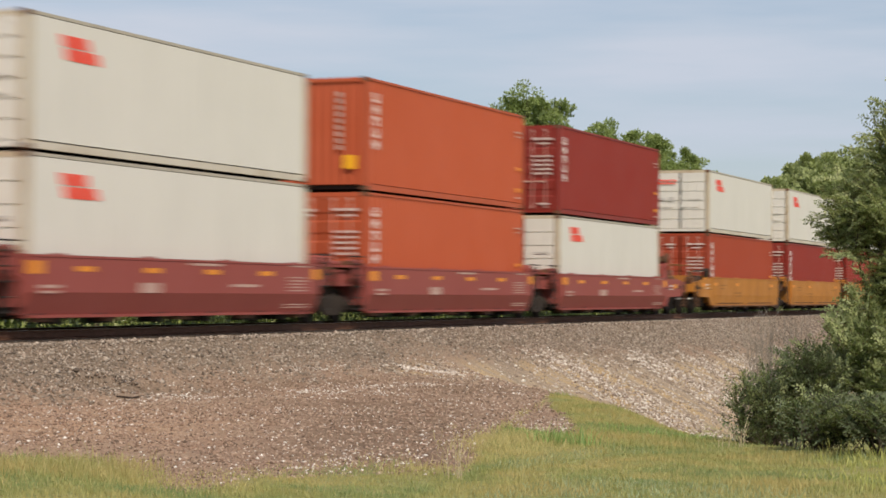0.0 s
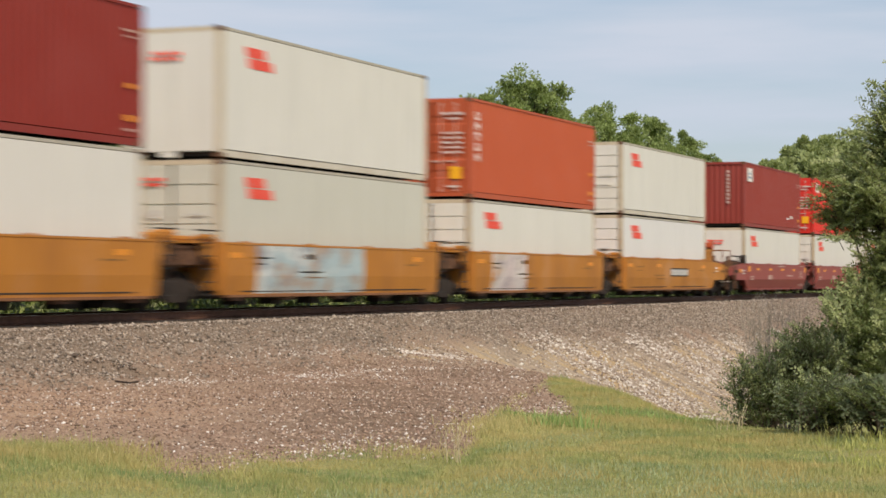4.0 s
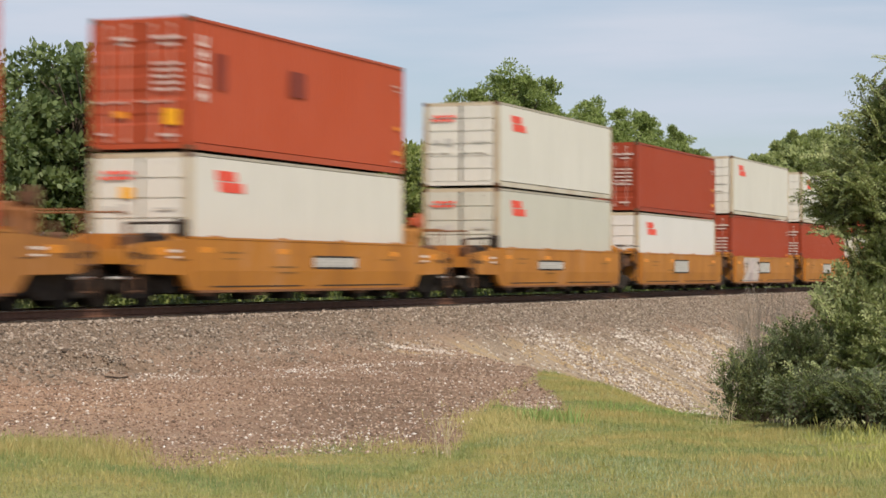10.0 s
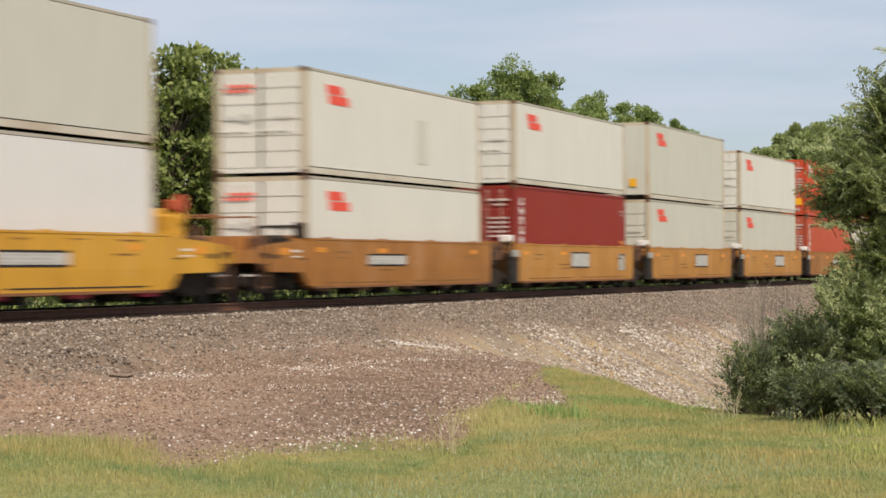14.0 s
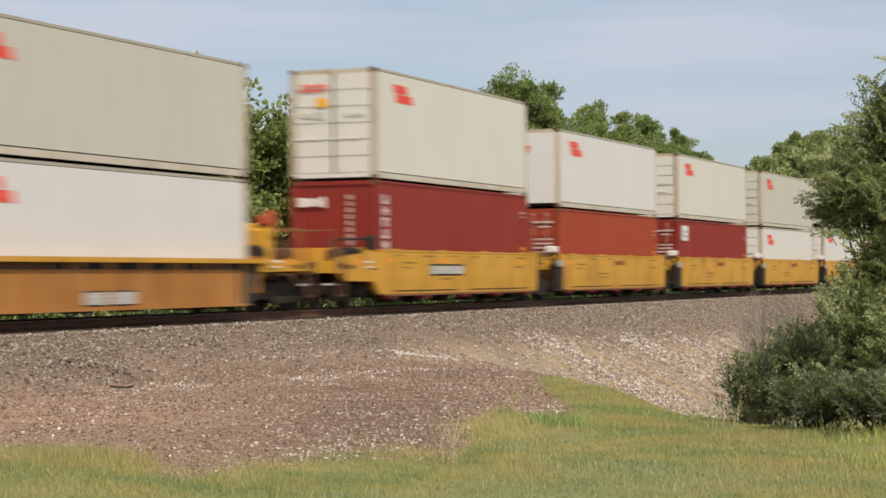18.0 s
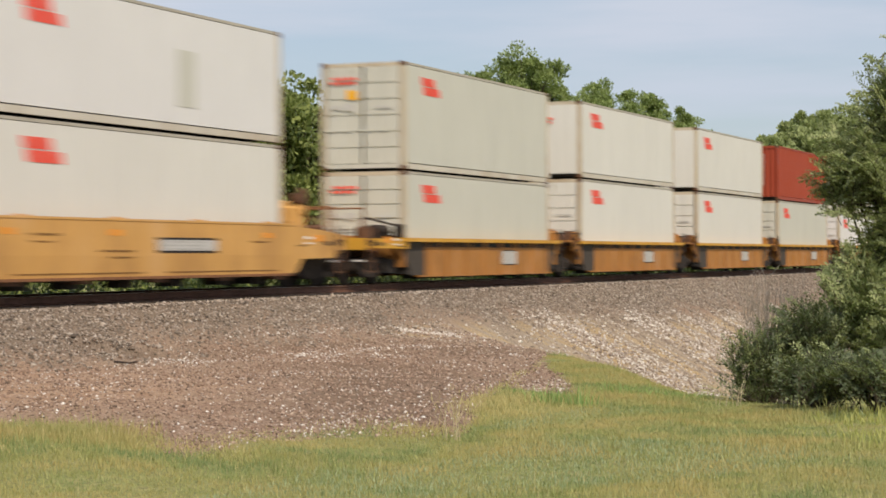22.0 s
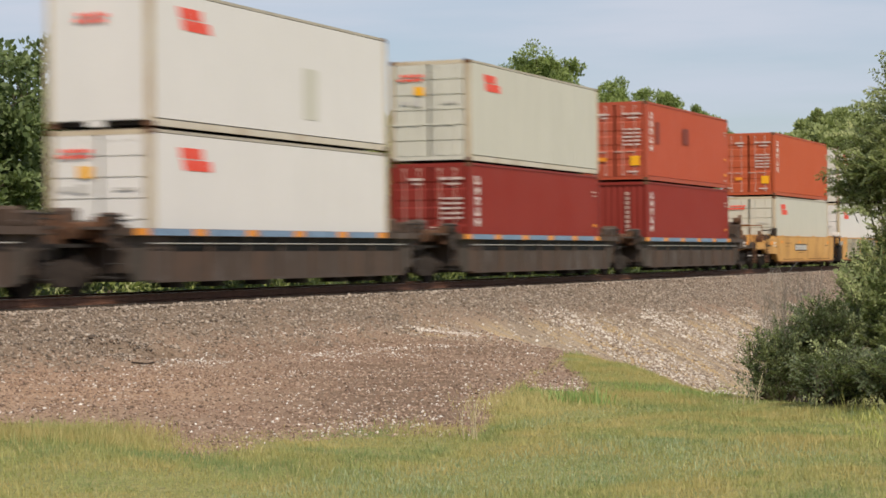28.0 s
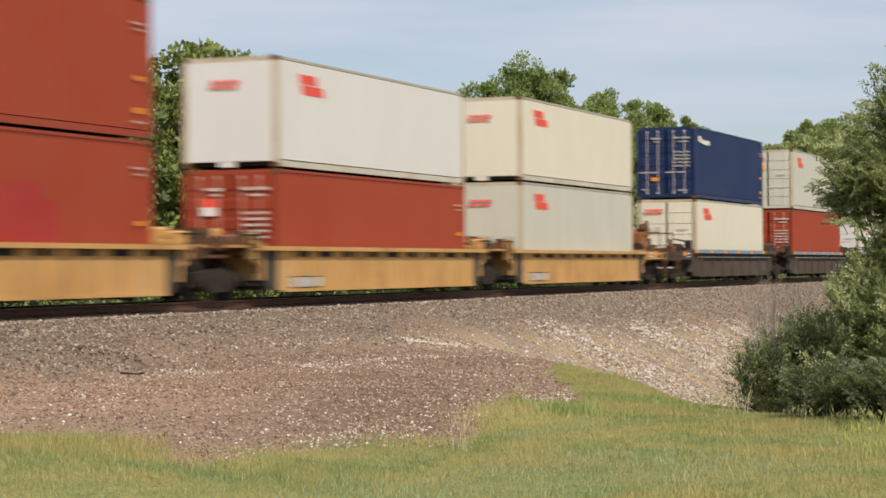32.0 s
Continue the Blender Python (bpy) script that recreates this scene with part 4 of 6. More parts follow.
def wagon(style, well, lead=False, tail=False, marks="", label=""):
    """One unit of an articulated well wagon. well: its clear length; lead/tail: it ends the wagon at the front/rear."""
    colour = M_CAR[style]
    over = (well - LEN) / 2
    a, b = -over - 0.10, LEN + over + 0.10           # rear and front bulkhead
    names = {"maroon": "maroon", "ochre": "ochre yellow", "brownochre": "rust-streaked ochre", "rustochre": "dull rust-brown ochre", "yellow": "bright yellow", "tan": "pale yellow", "deck": "grimy ochre ribbed", "flat": "pale streaked ochre ribbed", "black": "dark grey ribbed"}
    top = thing("well_wagon", label or f"{names[style]} steel container well wagon on bogies", "rail wagon", "wagons of the train")
    deck = style in ("deck", "flat", "black")
    W = 1.44
    ew = 1.5 if style == "deck" else 0.75                      # length of the grimy web over the rear bogie
    fw = 1.0 if style == "deck" else 0.55                      # and over the front one
    tuck = 0.15 if style == "maroon" else 0.045 if style == "ochre" else 0.02      # how far the lower side leans in
    zt, zb = (1.22, 0.17) if style in ("deck", "flat") else (1.33, 0.24) if style == "black" else (1.42, 0.20) if style == "maroon" else (1.50, 0.25)
    for sy in (-1, 1):
        if deck:
            part("side_web", cached(("side_web", style, well, sy), lambda: (joined(
                boxes((a + ew, b - fw, *sorted((sy * 1.27, sy * 1.32)), zb + 0.05, zt - 0.1)),
                boxes((a + 1.0, b - 0.6, *sorted((sy * 1.22, sy * 1.38)), zb, zb + 0.05))), colour)), None, top)
            part("top_chord", cached(("top_chord", style, well, sy), lambda: (boxes((a - 0.3, b + 0.3, *sorted((sy * 1.24, sy * (W + 0.02))), zt - (0.15 if style == "black" else 0.10), zt)), M_CAR["yellow"] if style == "deck" else colour)), None, top,
                 "worn yellow top chord" if style == "deck" else "")
            if style == "black":
                part("chord_stripe", cached(("chord_stripe", well, sy), lambda: (boxes(*[(a + i * 2.4 + 0.7, a + i * 2.4 + 2.5, *sorted((sy * (W + 0.02), sy * (W + 0.026))), zt - 0.14, zt - 0.005) for i in range(5)]), M_BLUEMARK)), None, top, "faded blue stripe")["kind"] = "stuff"
                part("reflector_strip", cached(("reflector_strip", well, sy), lambda: (boxes(*[(a + i * 2.4 + 0.1, a + i * 2.4 + 0.62, *sorted((sy * (W + 0.02), sy * (W + 0.026))), zt - 0.14, zt - 0.005) for i in range(6)]), M_ORANGEMARK)), None, top, "orange reflectors")["kind"] = "stuff"
            dep = 0.03 if style != "black" else 0.05
            rib = cached(("rib", style), lambda: (boxes((-0.07, 0.07, 0.0, dep, zb + 0.05, zt - 0.10)), colour))
            n = 12 if style == "flat" else 8
            # shade in the slots below the top chord, laid on as black strips
            if style != "black":
                wide = 0.40 if style == "flat" else 0.52
                for i in range(9):
                    part("chord_slot", cached(("chord_slot", style, sy), lambda: (boxes((-wide, wide, *sorted((sy * 1.30, sy * 1.336)), zt - 0.24, zt - 0.11)), M_BLACK)), None, top, "black strip for the shaded slot under the chord", at=(a + 2.0 + i * (b - a - 3.0) / 8, 0, 0))
            else:
                for i in range(7):
                    part("chord_slot", cached(("chord_slot", style, sy), lambda: (boxes((-0.82, 0.82, *sorted((sy * 1.30, sy * 1.325)), zt - 0.46, zt - 0.16)), M_BLACK)), None, top, "black strip for the shaded slot under the chord", at=(a + 1.7 + (b - a - 2.5) * (i + 0.5) / 7, 0, 0))
                part("side_pipe", cached(("side_pipe", sy), lambda: (tube((a + 0.8, sy * 1.40, zt - 0.30), (b - 0.5, sy * 1.40, zt - 0.30), 0.013, 6), M_GREYMARK)), None, top, "pale pipe along the side")
            for i in range(n):
                ob = part("rib", rib, None, top, at=(a + 1.7 + (b - a - 2.5) * i / (n - 1), 1.32, 0))
                if sy < 0:
                    ob.matrix_basis = pose(ob.location.x, -1.32, 0, 0, 0, 180)
            for x0, x1, x2 in ((a - 0.1, a + ew * 0.33, a + ew), (b + 0.1, b - fw * 0.4, b - fw)):
                part("end_web", cached(("end_web", style, round(x0, 2), sy), lambda: (prism([(x0, zt - 0.1), (x0, zt - 0.35), (x1, zb + 0.05), (x2, zb + 0.05), (x2, zt - 0.1)], *sorted((sy * 1.25, sy * 1.31)), axis="y"), M_SOOT)), None, top, "grimy grey end web")
        else:
            part("side_sill", cached(("side_sill", style, well, sy), lambda: (
                prism([(sy * (W - 0.24), zb + 0.10), (sy * (W - tuck), zb + 0.10), (sy * W, zb + 0.52), (sy * W, zt - 0.05), (sy * (W + 0.012), zt - 0.045), (sy * (W + 0.012), zt), (sy * (W - 0.10), zt), (sy * (W - 0.12), zb + 0.5)], a, b), colour)), None, top)
            part("bottom_flange", cached(("bottom_flange", style, well, sy), lambda: (boxes((a + 0.2, b - 0.2, *sorted((sy * (W - 0.25), sy * (W - tuck + 0.035))), zb + 0.045, zb + 0.10)), colour if style == "maroon" else M_FLANGE)), None, top, "" if style == "maroon" else "rusty bottom flange")
            for p in (a + 0.5, a + 3.1, a + 6.0, a + 8.9, b - 1.05):
                part("floor_lug", cached(("floor_lug", style), lambda: (boxes((0, 0.55, -0.12, 0.12, zb - 0.03, zb + 0.06)), M_LUG if style == "yellow" else M_RUSTY)), None, top, at=(p, sy * (W - tuck - 0.13), 0))
            if sy < 0 and style != "maroon":
                for p, q in ((a + 0.9, a + 5.6), (a + 6.6, b - 0.9)):
                    part("drain_slot", cached(("drain_slot", style, round(p, 2)), lambda: (boxes((p, q, -W + tuck * 0.85 - 0.006, -W + tuck * 0.85 + 0.02, zb + 0.16, zb + 0.19)), M_DARK if style in ("yellow", "ochre") else M_STENCIL)), None, top, "dark drain slot")
            tabs = [(a + 1.2 + i * (b - a - 2.4) / 3 - 0.25, a + 1.2 + i * (b - a - 2.4) / 3 + 0.25) for i in range(4)]
            for p, q in tabs:
                part("guide_lug", cached(("guide_lug", style), lambda: (boxes((-0.22, 0.22, -0.02, 0.02, 0.0, 0.035)), colour)), None, top, at=((p + q) / 2, sy * (W - 0.08), zt))
    # floor beams of the well
    beam = cached(("cross_beam",), lambda: (boxes((-0.16, 0.16, -1.3, 1.3, 0.26, 0.42)), M_DARK))
    for i in range(6):
        part("cross_beam", beam, None, top, at=(a + 0.5 + (b - a - 1.0) * i / 5, 0, 0))
    # what hangs under the well floor
    hang = cached(("brake_pipe", well), lambda: (joined(tube((a - 0.6, -0.9, 0.36), (b + 0.6, -0.9, 0.36), 0.03, 6), *[boxes((x, x + 0.5, -1.1, -0.6, 0.12, 0.34)) for x in (1.2, 3.0, 5.1, 7.2, 9.3, 11.0)]), M_DARK))
    part("brake_pipe", hang, None, top)

    def platform(end, sgn):
        """Bulkhead, sloping shear plate, centre sill and gear at one end. sgn: 1 towards the front."""
        full = lead if sgn > 0 else tail
        reach = 2.95 if full else 1.62
        top_z = zt - 0.05
        flip = lambda v0, v1: sorted((end + sgn * v0, end + sgn * v1))
        key = (style, well, sgn, full)
        part("bulkhead", cached(("bulkhead", *key), lambda: (joined(boxes((*flip(0, 0.08), -1.34, 1.34, 0.45, top_z + 0.12)),
             prism([(end + sgn * 0.08, top_z + 0.12), (end + sgn * 0.6, top_z - 0.05), (end + sgn * 0.6, top_z - 0.25), (end + sgn * 0.08, top_z - 0.45)], -1.30, -1.18, axis="y"),
             prism([(end + sgn * 0.08, top_z + 0.12), (end + sgn * 0.6, top_z - 0.05), (end + sgn * 0.6, top_z - 0.25), (end + sgn * 0.08, top_z - 0.45)], 1.18, 1.30, axis="y")), colour)), None, top)
        part("centre_sill", cached(("centre_sill", *key), lambda: (boxes((*flip(0.08, reach), -0.36, 0.36, 0.72, 1.06), (*flip(0.3, reach - 0.1), -0.9, 0.9, 0.95, 1.02)), M_RUSTY if style != "black" else M_DARK)), None, top, "rusty end sill")
        if full:
            mark_z = 1.44 if deck else top_z
            outline = [(0.0, 0.93), (2.88, 0.95), (2.88, 1.18), (0.0, zt)] if deck else [(0.0, zb + 0.12), (0.12, zb + 0.12), (0.45, 0.68), (2.2, 0.70), (2.88, 0.92), (2.88, 1.26), (1.7, 1.36), (0.0, top_z)]
            part("end_deck", cached(("end_deck", *key), lambda: (joined(
                *[prism([(end + sgn * p, q) for p, q in outline], *sorted((sy * (W - 0.02), sy * (W - 0.10))), axis="y") for sy in (-1, 1)],
                boxes((*flip(0.3, 2.88), -W + 0.1, W - 0.1, 1.03, 1.07), (*flip(2.82, 2.95), -W, W, 0.9, 1.2))), M_CAR["yellow"] if style == "deck" else colour)), None, top, "walkway deck over the bogie")
            # dark plates and blocks added to fill the space below the deck with shade
            part("draft_gear", cached(("deck_shade_plate", *key), lambda: (boxes((*flip(0.15, 2.7), -0.9, 0.9, 0.60, 0.70), (*flip(2.0, 3.3), -0.55, 0.55, 0.22, 0.72), (*flip(0.1, 0.75), -1.1, 1.1, 0.3, 0.66)), M_DARK)), None, top, "dark plates and blocks added for shade under the deck")
            part("stencil_plate", cached(("stencil_plate", *key), lambda: (boxes((*flip(0.62, 0.98), -W + 0.008, -W + 0.022, mark_z - 0.30, mark_z - 0.24), (*flip(0.62, 0.98), -W + 0.008, -W + 0.022, mark_z - 0.42, mark_z - 0.38)), M_MARK)), None, top, "white stencilled bars")
            part("deck_slot", cached(("deck_slot", *key), lambda: (boxes((*flip(0.25, 0.6), -W + 0.012, -W + 0.022, 0.98, 1.01), (*flip(1.75, 2.1), -W + 0.012, -W + 0.022, 1.0, 1.1), (*flip(2.4, 2.6), -W + 0.012, -W + 0.022, 1.0, 1.14)), M_DARK)), None, top, "dark openings in the deck side")
            # a bright reflection near the coupler, drawn as a white bar
            part("cut_lever", cached(("cut_lever", *key), lambda: (tube((end + sgn * 2.45, -1.2, 0.62), (end + sgn * 3.05, -1.2, 0.62), 0.028, 6), M_MARK)), None, top, "white bar added as the highlight near the uncoupling lever")
            if sgn < 0:
                part("corner_stand", cached(("corner_stand", *key), lambda: (joined(soft_box(*flip(0.05, 0.3), -1.36, -1.12, top_z, top_z + 0.42, 0.04), tube((end + sgn * 0.2, -1.3, top_z + 0.34), (end + sgn * 2.6, -1.3, 1.72), 0.03, 6), tube((end + sgn * 1.4, -1.3, 1.2), (end + sgn * 1.4, -1.3, top_z + 0.3), 0.02, 6)), M_BOGIE)), None, top, "grimy corner stand and rail")
            part("handrail", cached(("handrail", *key), lambda: (joined(tube((end + sgn * 2.6, -1.25, 1.07), (end + sgn * 2.6, -1.25, 1.95), 0.022, 6), tube((end + sgn * 2.6, 1.25, 1.07), (end + sgn * 2.6, 1.25, 1.95), 0.022, 6),
                 tube((end + sgn * 2.6, -1.25, 1.95), (end + sgn * 2.6, 1.25, 1.95), 0.022, 6), tube((end + sgn * 2.6, -0.3, 1.07), (end + sgn * 2.6, -0.3, 1.95), 0.022, 6)), M_CAR["rusted"])), None, top)
            part("air_tank", cached(("air_tank", *key), lambda: (joined(tube((end + sgn * 0.5, -0.95, 1.36), (end + sgn * 1.35, -0.95, 1.36), 0.20, 12), boxes((*flip(0.6, 0.66), -1.16, -0.74, 1.07, 1.4), (*flip(1.15, 1.21), -1.16, -0.74, 1.07, 1.4))), M_BOGIE)), None, top, "grimy air tank")
            part("valve", cached(("valve", *key), lambda: (joined(soft_box(*flip(1.85, 2.25), -1.2, -0.85, 1.07, 1.5, 0.05), tube((end + sgn * 2.05, -1.0, 1.5), (end + sgn * 2.05, -1.0, 1.72), 0.07, 8), tube((end + sgn * 0.3, -1.28, 1.16), (end + sgn * 2.8, -1.28, 1.16), 0.03, 6)), M_RUSTY)), None, top, "rusty brake valve and pipe")
            part("end_ladder", cached(("end_ladder", *key), lambda: (joined(*[tube((end + sgn * 2.35, -1.45, 0.35 + i * 0.26), (end + sgn * 2.8, -1.45, 0.35 + i * 0.26), 0.016, 6) for i in range(4)],
                 tube((end + sgn * 2.35, -1.45, 0.3), (end + sgn * 2.35, -1.45, 1.5), 0.02, 6), tube((end + sgn * 2.8, -1.45, 0.3), (end + sgn * 2.8, -1.45, 1.5), 0.02, 6)), M_RUSTY)), None, top, "rusty end ladder")
            part("end_reflector", cached(("end_reflector", *key), lambda: (boxes((*flip(1.2, 1.6), -W + 0.006, -W + 0.022, mark_z - 0.36, mark_z - 0.2)), M_ORANGEMARK)), None, top, "orange reflector")
            if sgn > 0:
                part("brake_housing", cached(("brake_housing", *key), lambda: (joined(soft_box(*flip(0.75, 1.25), -1.15, -0.6, 1.07, 1.95, 0.06), soft_box(*flip(1.35, 1.7), -0.9, -0.3, 1.07, 1.75, 0.05), tube((end + sgn * 1.0, -1.2, 1.9), (end + sgn * 1.0, -0.5, 1.9), 0.17, 10)), M_CAR[{"deck": "yellow", "flat": "rusted", "ochre": "deck", "brownochre": "rusted", "rustochre": "rusted"}.get(style, style)])), None, top, "worn brake housing")
                part("hand_brake", cached(("hand_brake", *key), lambda: (joined(tube((end + sgn * 0.98, -1.22, 2.16), (end + sgn * 0.98, -1.14, 2.16), 0.21, 14), soft_box(*flip(0.72, 1.24), -1.14, -0.95, 2.02, 2.24, 0.03)), M_BOX["orange"] if style in ("deck", "yellow", "ochre") else M_RUSTY)), None, top, "hand brake wheel")
            part("coupler", cached(("coupler", *key), lambda: (boxes((*flip(2.95, 3.62), -0.11, 0.11, 0.72, 0.95), (*flip(3.45, 3.75), -0.17, 0.17, 0.68, 0.99)), M_RUSTY)), None, top, "rusty knuckle coupler")
            bogie(top, end + sgn * 1.78)
        else:
            part("ladder", cached(("ladder", *key), lambda: (joined(*[tube((end + sgn * 0.32, -1.36, 0.35 + i * 0.28), (end + sgn * 0.75, -1.36, 0.35 + i * 0.28), 0.016, 6) for i in range(5)],
                 tube((end + sgn * 0.32, -1.36, 0.3), (end + sgn * 0.32, -1.36, 1.6), 0.02, 6), tube((end + sgn * 0.75, -1.36, 0.3), (end + sgn * 0.75, -1.36, 1.6), 0.02, 6)), M_DARK)), None, top, "dark end ladder")
            if not deck:
                part("end_apron", cached(("end_apron", *key), lambda: (joined(boxes((*flip(0.1, 1.35), -1.12, -1.07, zt - 0.5, zt - 0.12)), boxes((*flip(0.08, 1.4), -1.14, -1.05, zt - 0.16, zt - 0.10)), tube((end + sgn * 0.75, -1.16, zt - 0.3), (end + sgn * 0.75, -1.10, zt - 0.3), 0.12, 10)),
                     colour if style in ("maroon", "yellow") else M_RUSTY)), None, top, "end apron over the bogie")
            gear = lambda: (joined(tube((end + sgn * 0.5, -0.8, 1.28), (end + sgn * 1.25, -0.8, 1.28), 0.17, 10), boxes((*flip(0.25, 0.7), -1.15, -0.95, 1.05, 1.55), (*flip(0.9, 1.3), -0.5, 0.1, 1.02, 1.62)),
                            tube((end + sgn * 0.2, 0.7, 1.3), (end + sgn * 1.4, 0.7, 1.2), 0.09, 8)), M_RUSTY)
            part("brake_gear", cached(("brake_gear", *key), gear), None, top, "rusty brake cylinder and levers")
            if sgn < 0 and style in ("brownochre", "rustochre", "yellow", "tan"):
                part("valve_box", cached(("valve_box", *key), lambda: (soft_box(*flip(0.2, 0.62), -1.32, -1.0, 1.54, 1.76, 0.03), M_MARK)), None, top, "white valve box")
                part("load_plate", cached(("load_plate", *key), lambda: (boxes((*flip(0.05, 0.55), -1.45, -1.30, 1.10, 1.30)), M_GREYMARK)), None, top, "pale plate")
                part("end_step", cached(("end_step", *key), lambda: (joined(boxes((*flip(0.05, 0.5), -1.42, -1.2, 0.3, 1.08)), tube((end + sgn * 0.6, -1.38, 0.3), (end + sgn * 0.6, -1.38, 1.5), 0.02, 6)), M_DARK)), None, top, "sooty end step")
            if style in ("maroon", "ochre", "flat", "deck", "black"):
                hb = 0.30 if deck else 0.16
                part("end_rail", cached(("end_rail", *key), lambda: (joined(tube((end, -1.3, zt + 0.24), (end + sgn * 1.1, -1.3, zt + 0.24), 0.018, 6), tube((end + sgn * 0.55, -1.3, zt), (end + sgn * 0.55, -1.3, zt + 0.24), 0.018, 6)), M_DARK)), None, top, "dark end rail")
                part("end_box", cached(("end_box", *key), lambda: (joined(soft_box(*flip(0.1, 0.5), -1.3, -0.95, zt, zt + hb, 0.05), soft_box(*flip(0.55, 0.95), -0.6, -0.1, zt, zt + hb + 0.1, 0.06), tube((end + sgn * 0.2, -0.75, zt + 0.06), (end + sgn * 1.1, -0.75, zt + 0.06), 0.07, 8), boxes((*flip(0.0, 1.2), -1.25, 1.25, zt - 0.04, zt + 0.02))), colour)), None, top)
    platform(a, -1)
    platform(b, 1)
    if not tail:
        bogie(top, -(BOGIE_GAP[style]) / 2)
    # painted marks on the near side
    y = -W if not deck else -1.325

    def mark(name, mat, bars, lab):
        part(name, cached((name, mat.name, str(bars), deck), lambda: (boxes(*[(p, q, y - 0.006, y, r, s) for p, q, r, s in bars]), mat)), None, top, lab)["kind"] = "stuff"

    def framed(x0, x1, z0, z1, rim, side):
        """A dark framed pale panel with lines of grey writing."""
        mark("data_panel", M_DARK, ((x0, x1, z0, z1),), "dark framed data panel")
        field = (x0 + side, x1 - side, y - 0.010, y - 0.006, z0 + rim, z1 - rim)
        part("panel_field", cached(("panel_field", str(field)), lambda: (boxes(field), M_PANEL)), None, top, "pale writing field")
        k = max(2, round((z1 - z0 - 2 * rim) / 0.075))
        stp = (z1 - z0 - 2 * rim) / k
        lines = [(x0 + 0.12 + 0.5 * j, x0 + 0.12 + 0.5 * j + 0.25 + 0.15 * ((i + j) % 2), y - 0.013, y - 0.010, z0 + rim + stp * (i + 0.3), z0 + rim + stp * (i + 0.62)) for i in range(k) for j in range(int((x1 - x0 - 0.3) / 0.5))]
        part("panel_writing", cached(("panel_writing", str(lines)), lambda: (boxes(*lines), M_GREYMARK)), None, top, "grey writing bars")["kind"] = "stuff"

    if "panel" in marks:
        wide = "wide" in marks
        x = 7.2 if lead else 4.5 if tail else 8.2 if style == "tan" else (6.0 if "round" in marks else 7.2) if style in ("brownochre", "rustochre") else 5.6 if "early" in marks else 4.8
        w = 1.3 if wide else 1.0 if style in ("brownochre", "rustochre") else 1.1
        hgt = (0.82, 1.14) if wide else (0.74, 1.27)
        framed(x - w, x + w, *hgt, 0.05, 0.03)
    if style == "maroon":
        mark("reflector_strip", M_ORANGEMARK, tuple((c - 0.3, c + 0.3, zt - 0.30, zt - 0.20) for c in (1.8, 4.4, 7.0, 9.6)) + ((-0.2, 0.25, zt - 0.36, zt - 0.12), (LEN - 0.1, LEN + 0.25, zt - 0.36, zt - 0.12)), "yellow reflectors")
        mark("wagon_writing", M_FAINT, ((0.2, 0.9, 0.80, 0.86), (0.2, 0.8, 0.70, 0.75), (3.9, 4.7, 0.72, 0.92), (6.0, 7.4, zt - 0.12, zt - 0.07), *((10.75, 11.75 - 0.1 * (i % 3), 0.78 + 0.075 * i, 0.805 + 0.075 * i) for i in range(5)), (10.5, 11.8, 0.46, 0.48), (10.5, 11.8, 0.40, 0.42), (7.9, 9.2, 0.86, 0.92), (10.9, 11.9, zt - 0.08, zt - 0.05)), "white writing bars")
    elif not deck:
        mark("reflector_strip", M_ORANGEMARK, tuple((c - 0.22, c + 0.22, zt - 0.34, zt - 0.22) for c in (0.35, 4.2, 11.0)), "orange reflectors")
        mark("wagon_writing", M_STENCIL, ((1.2, 2.1, zt - 0.35, zt - 0.31), (1.2, 1.9, zt - 0.48, zt - 0.45), (3.6, 4.9, 0.84, 0.88), (4.0, 4.9, 0.72, 0.75), (10.2, 11.0, zt - 0.45, zt - 0.41)), "dark writing bars")
    if style == "yellow" and "panel" not in marks:
        mark("stencil_block", M_STAMP, ((5.6, 6.9, zt - 0.34, zt - 0.19),), "dull red stencilled block")
    if style == "yellow":
        mark("grime_marks", M_STENCIL, tuple((0.9 + 1.9 * i, 1.3 + 1.9 * i + 0.2 * (i % 3), zt - 0.15 - 0.02 * (i % 2), zt - 0.13) for i in range(6)), "dark grimy seams")
    for key, x0, x1 in (("grafA", 1.4, 7.4), ("grafB", 1.3, 4.4), ("grafC", 1.0, 4.6)):
        if key in marks:
            part("graffiti", cached((key,), lambda: (prism([(y, zt - 0.05), (y - 0.006, zt - 0.05), (y - 0.006, zb + 0.52), (y + tuck - 0.006, zb + 0.12), (y + tuck, zb + 0.12), (y, zb + 0.52)], x0, x1), M_SPRAY[key])), None, top, "faded spray-painted graffiti")
    if "grafC" in marks:
        mark("overpaint", M_OVERPAINT, ((4.9, 9.3, 0.62, zt - 0.08),), "dull grey overpainted block")
    if "plate" in marks:
        xa, xb, za, zc = (0.4, 2.2, zb + 0.08, zb + 0.36) if style == "flat" else (4.9, 6.9, 0.26, 0.56) if lead else (7.2, 8.9, 0.46, 0.90)
        framed(xa, xb, za, zc, 0.03, 0.01)
    if "round" in marks:
        mark("white_disc", M_GREYMARK, ((10.6, 11.3, 0.65, 1.25),), "faded white patch")
    return top


BOGIE_GAP = {"maroon": 3.35, "ochre": 3.35, "brownochre": 3.25, "rustochre": 3.25, "yellow": 3.2, "tan": 3.25, "deck": 3.6, "flat": 5.2, "black": 5.9}


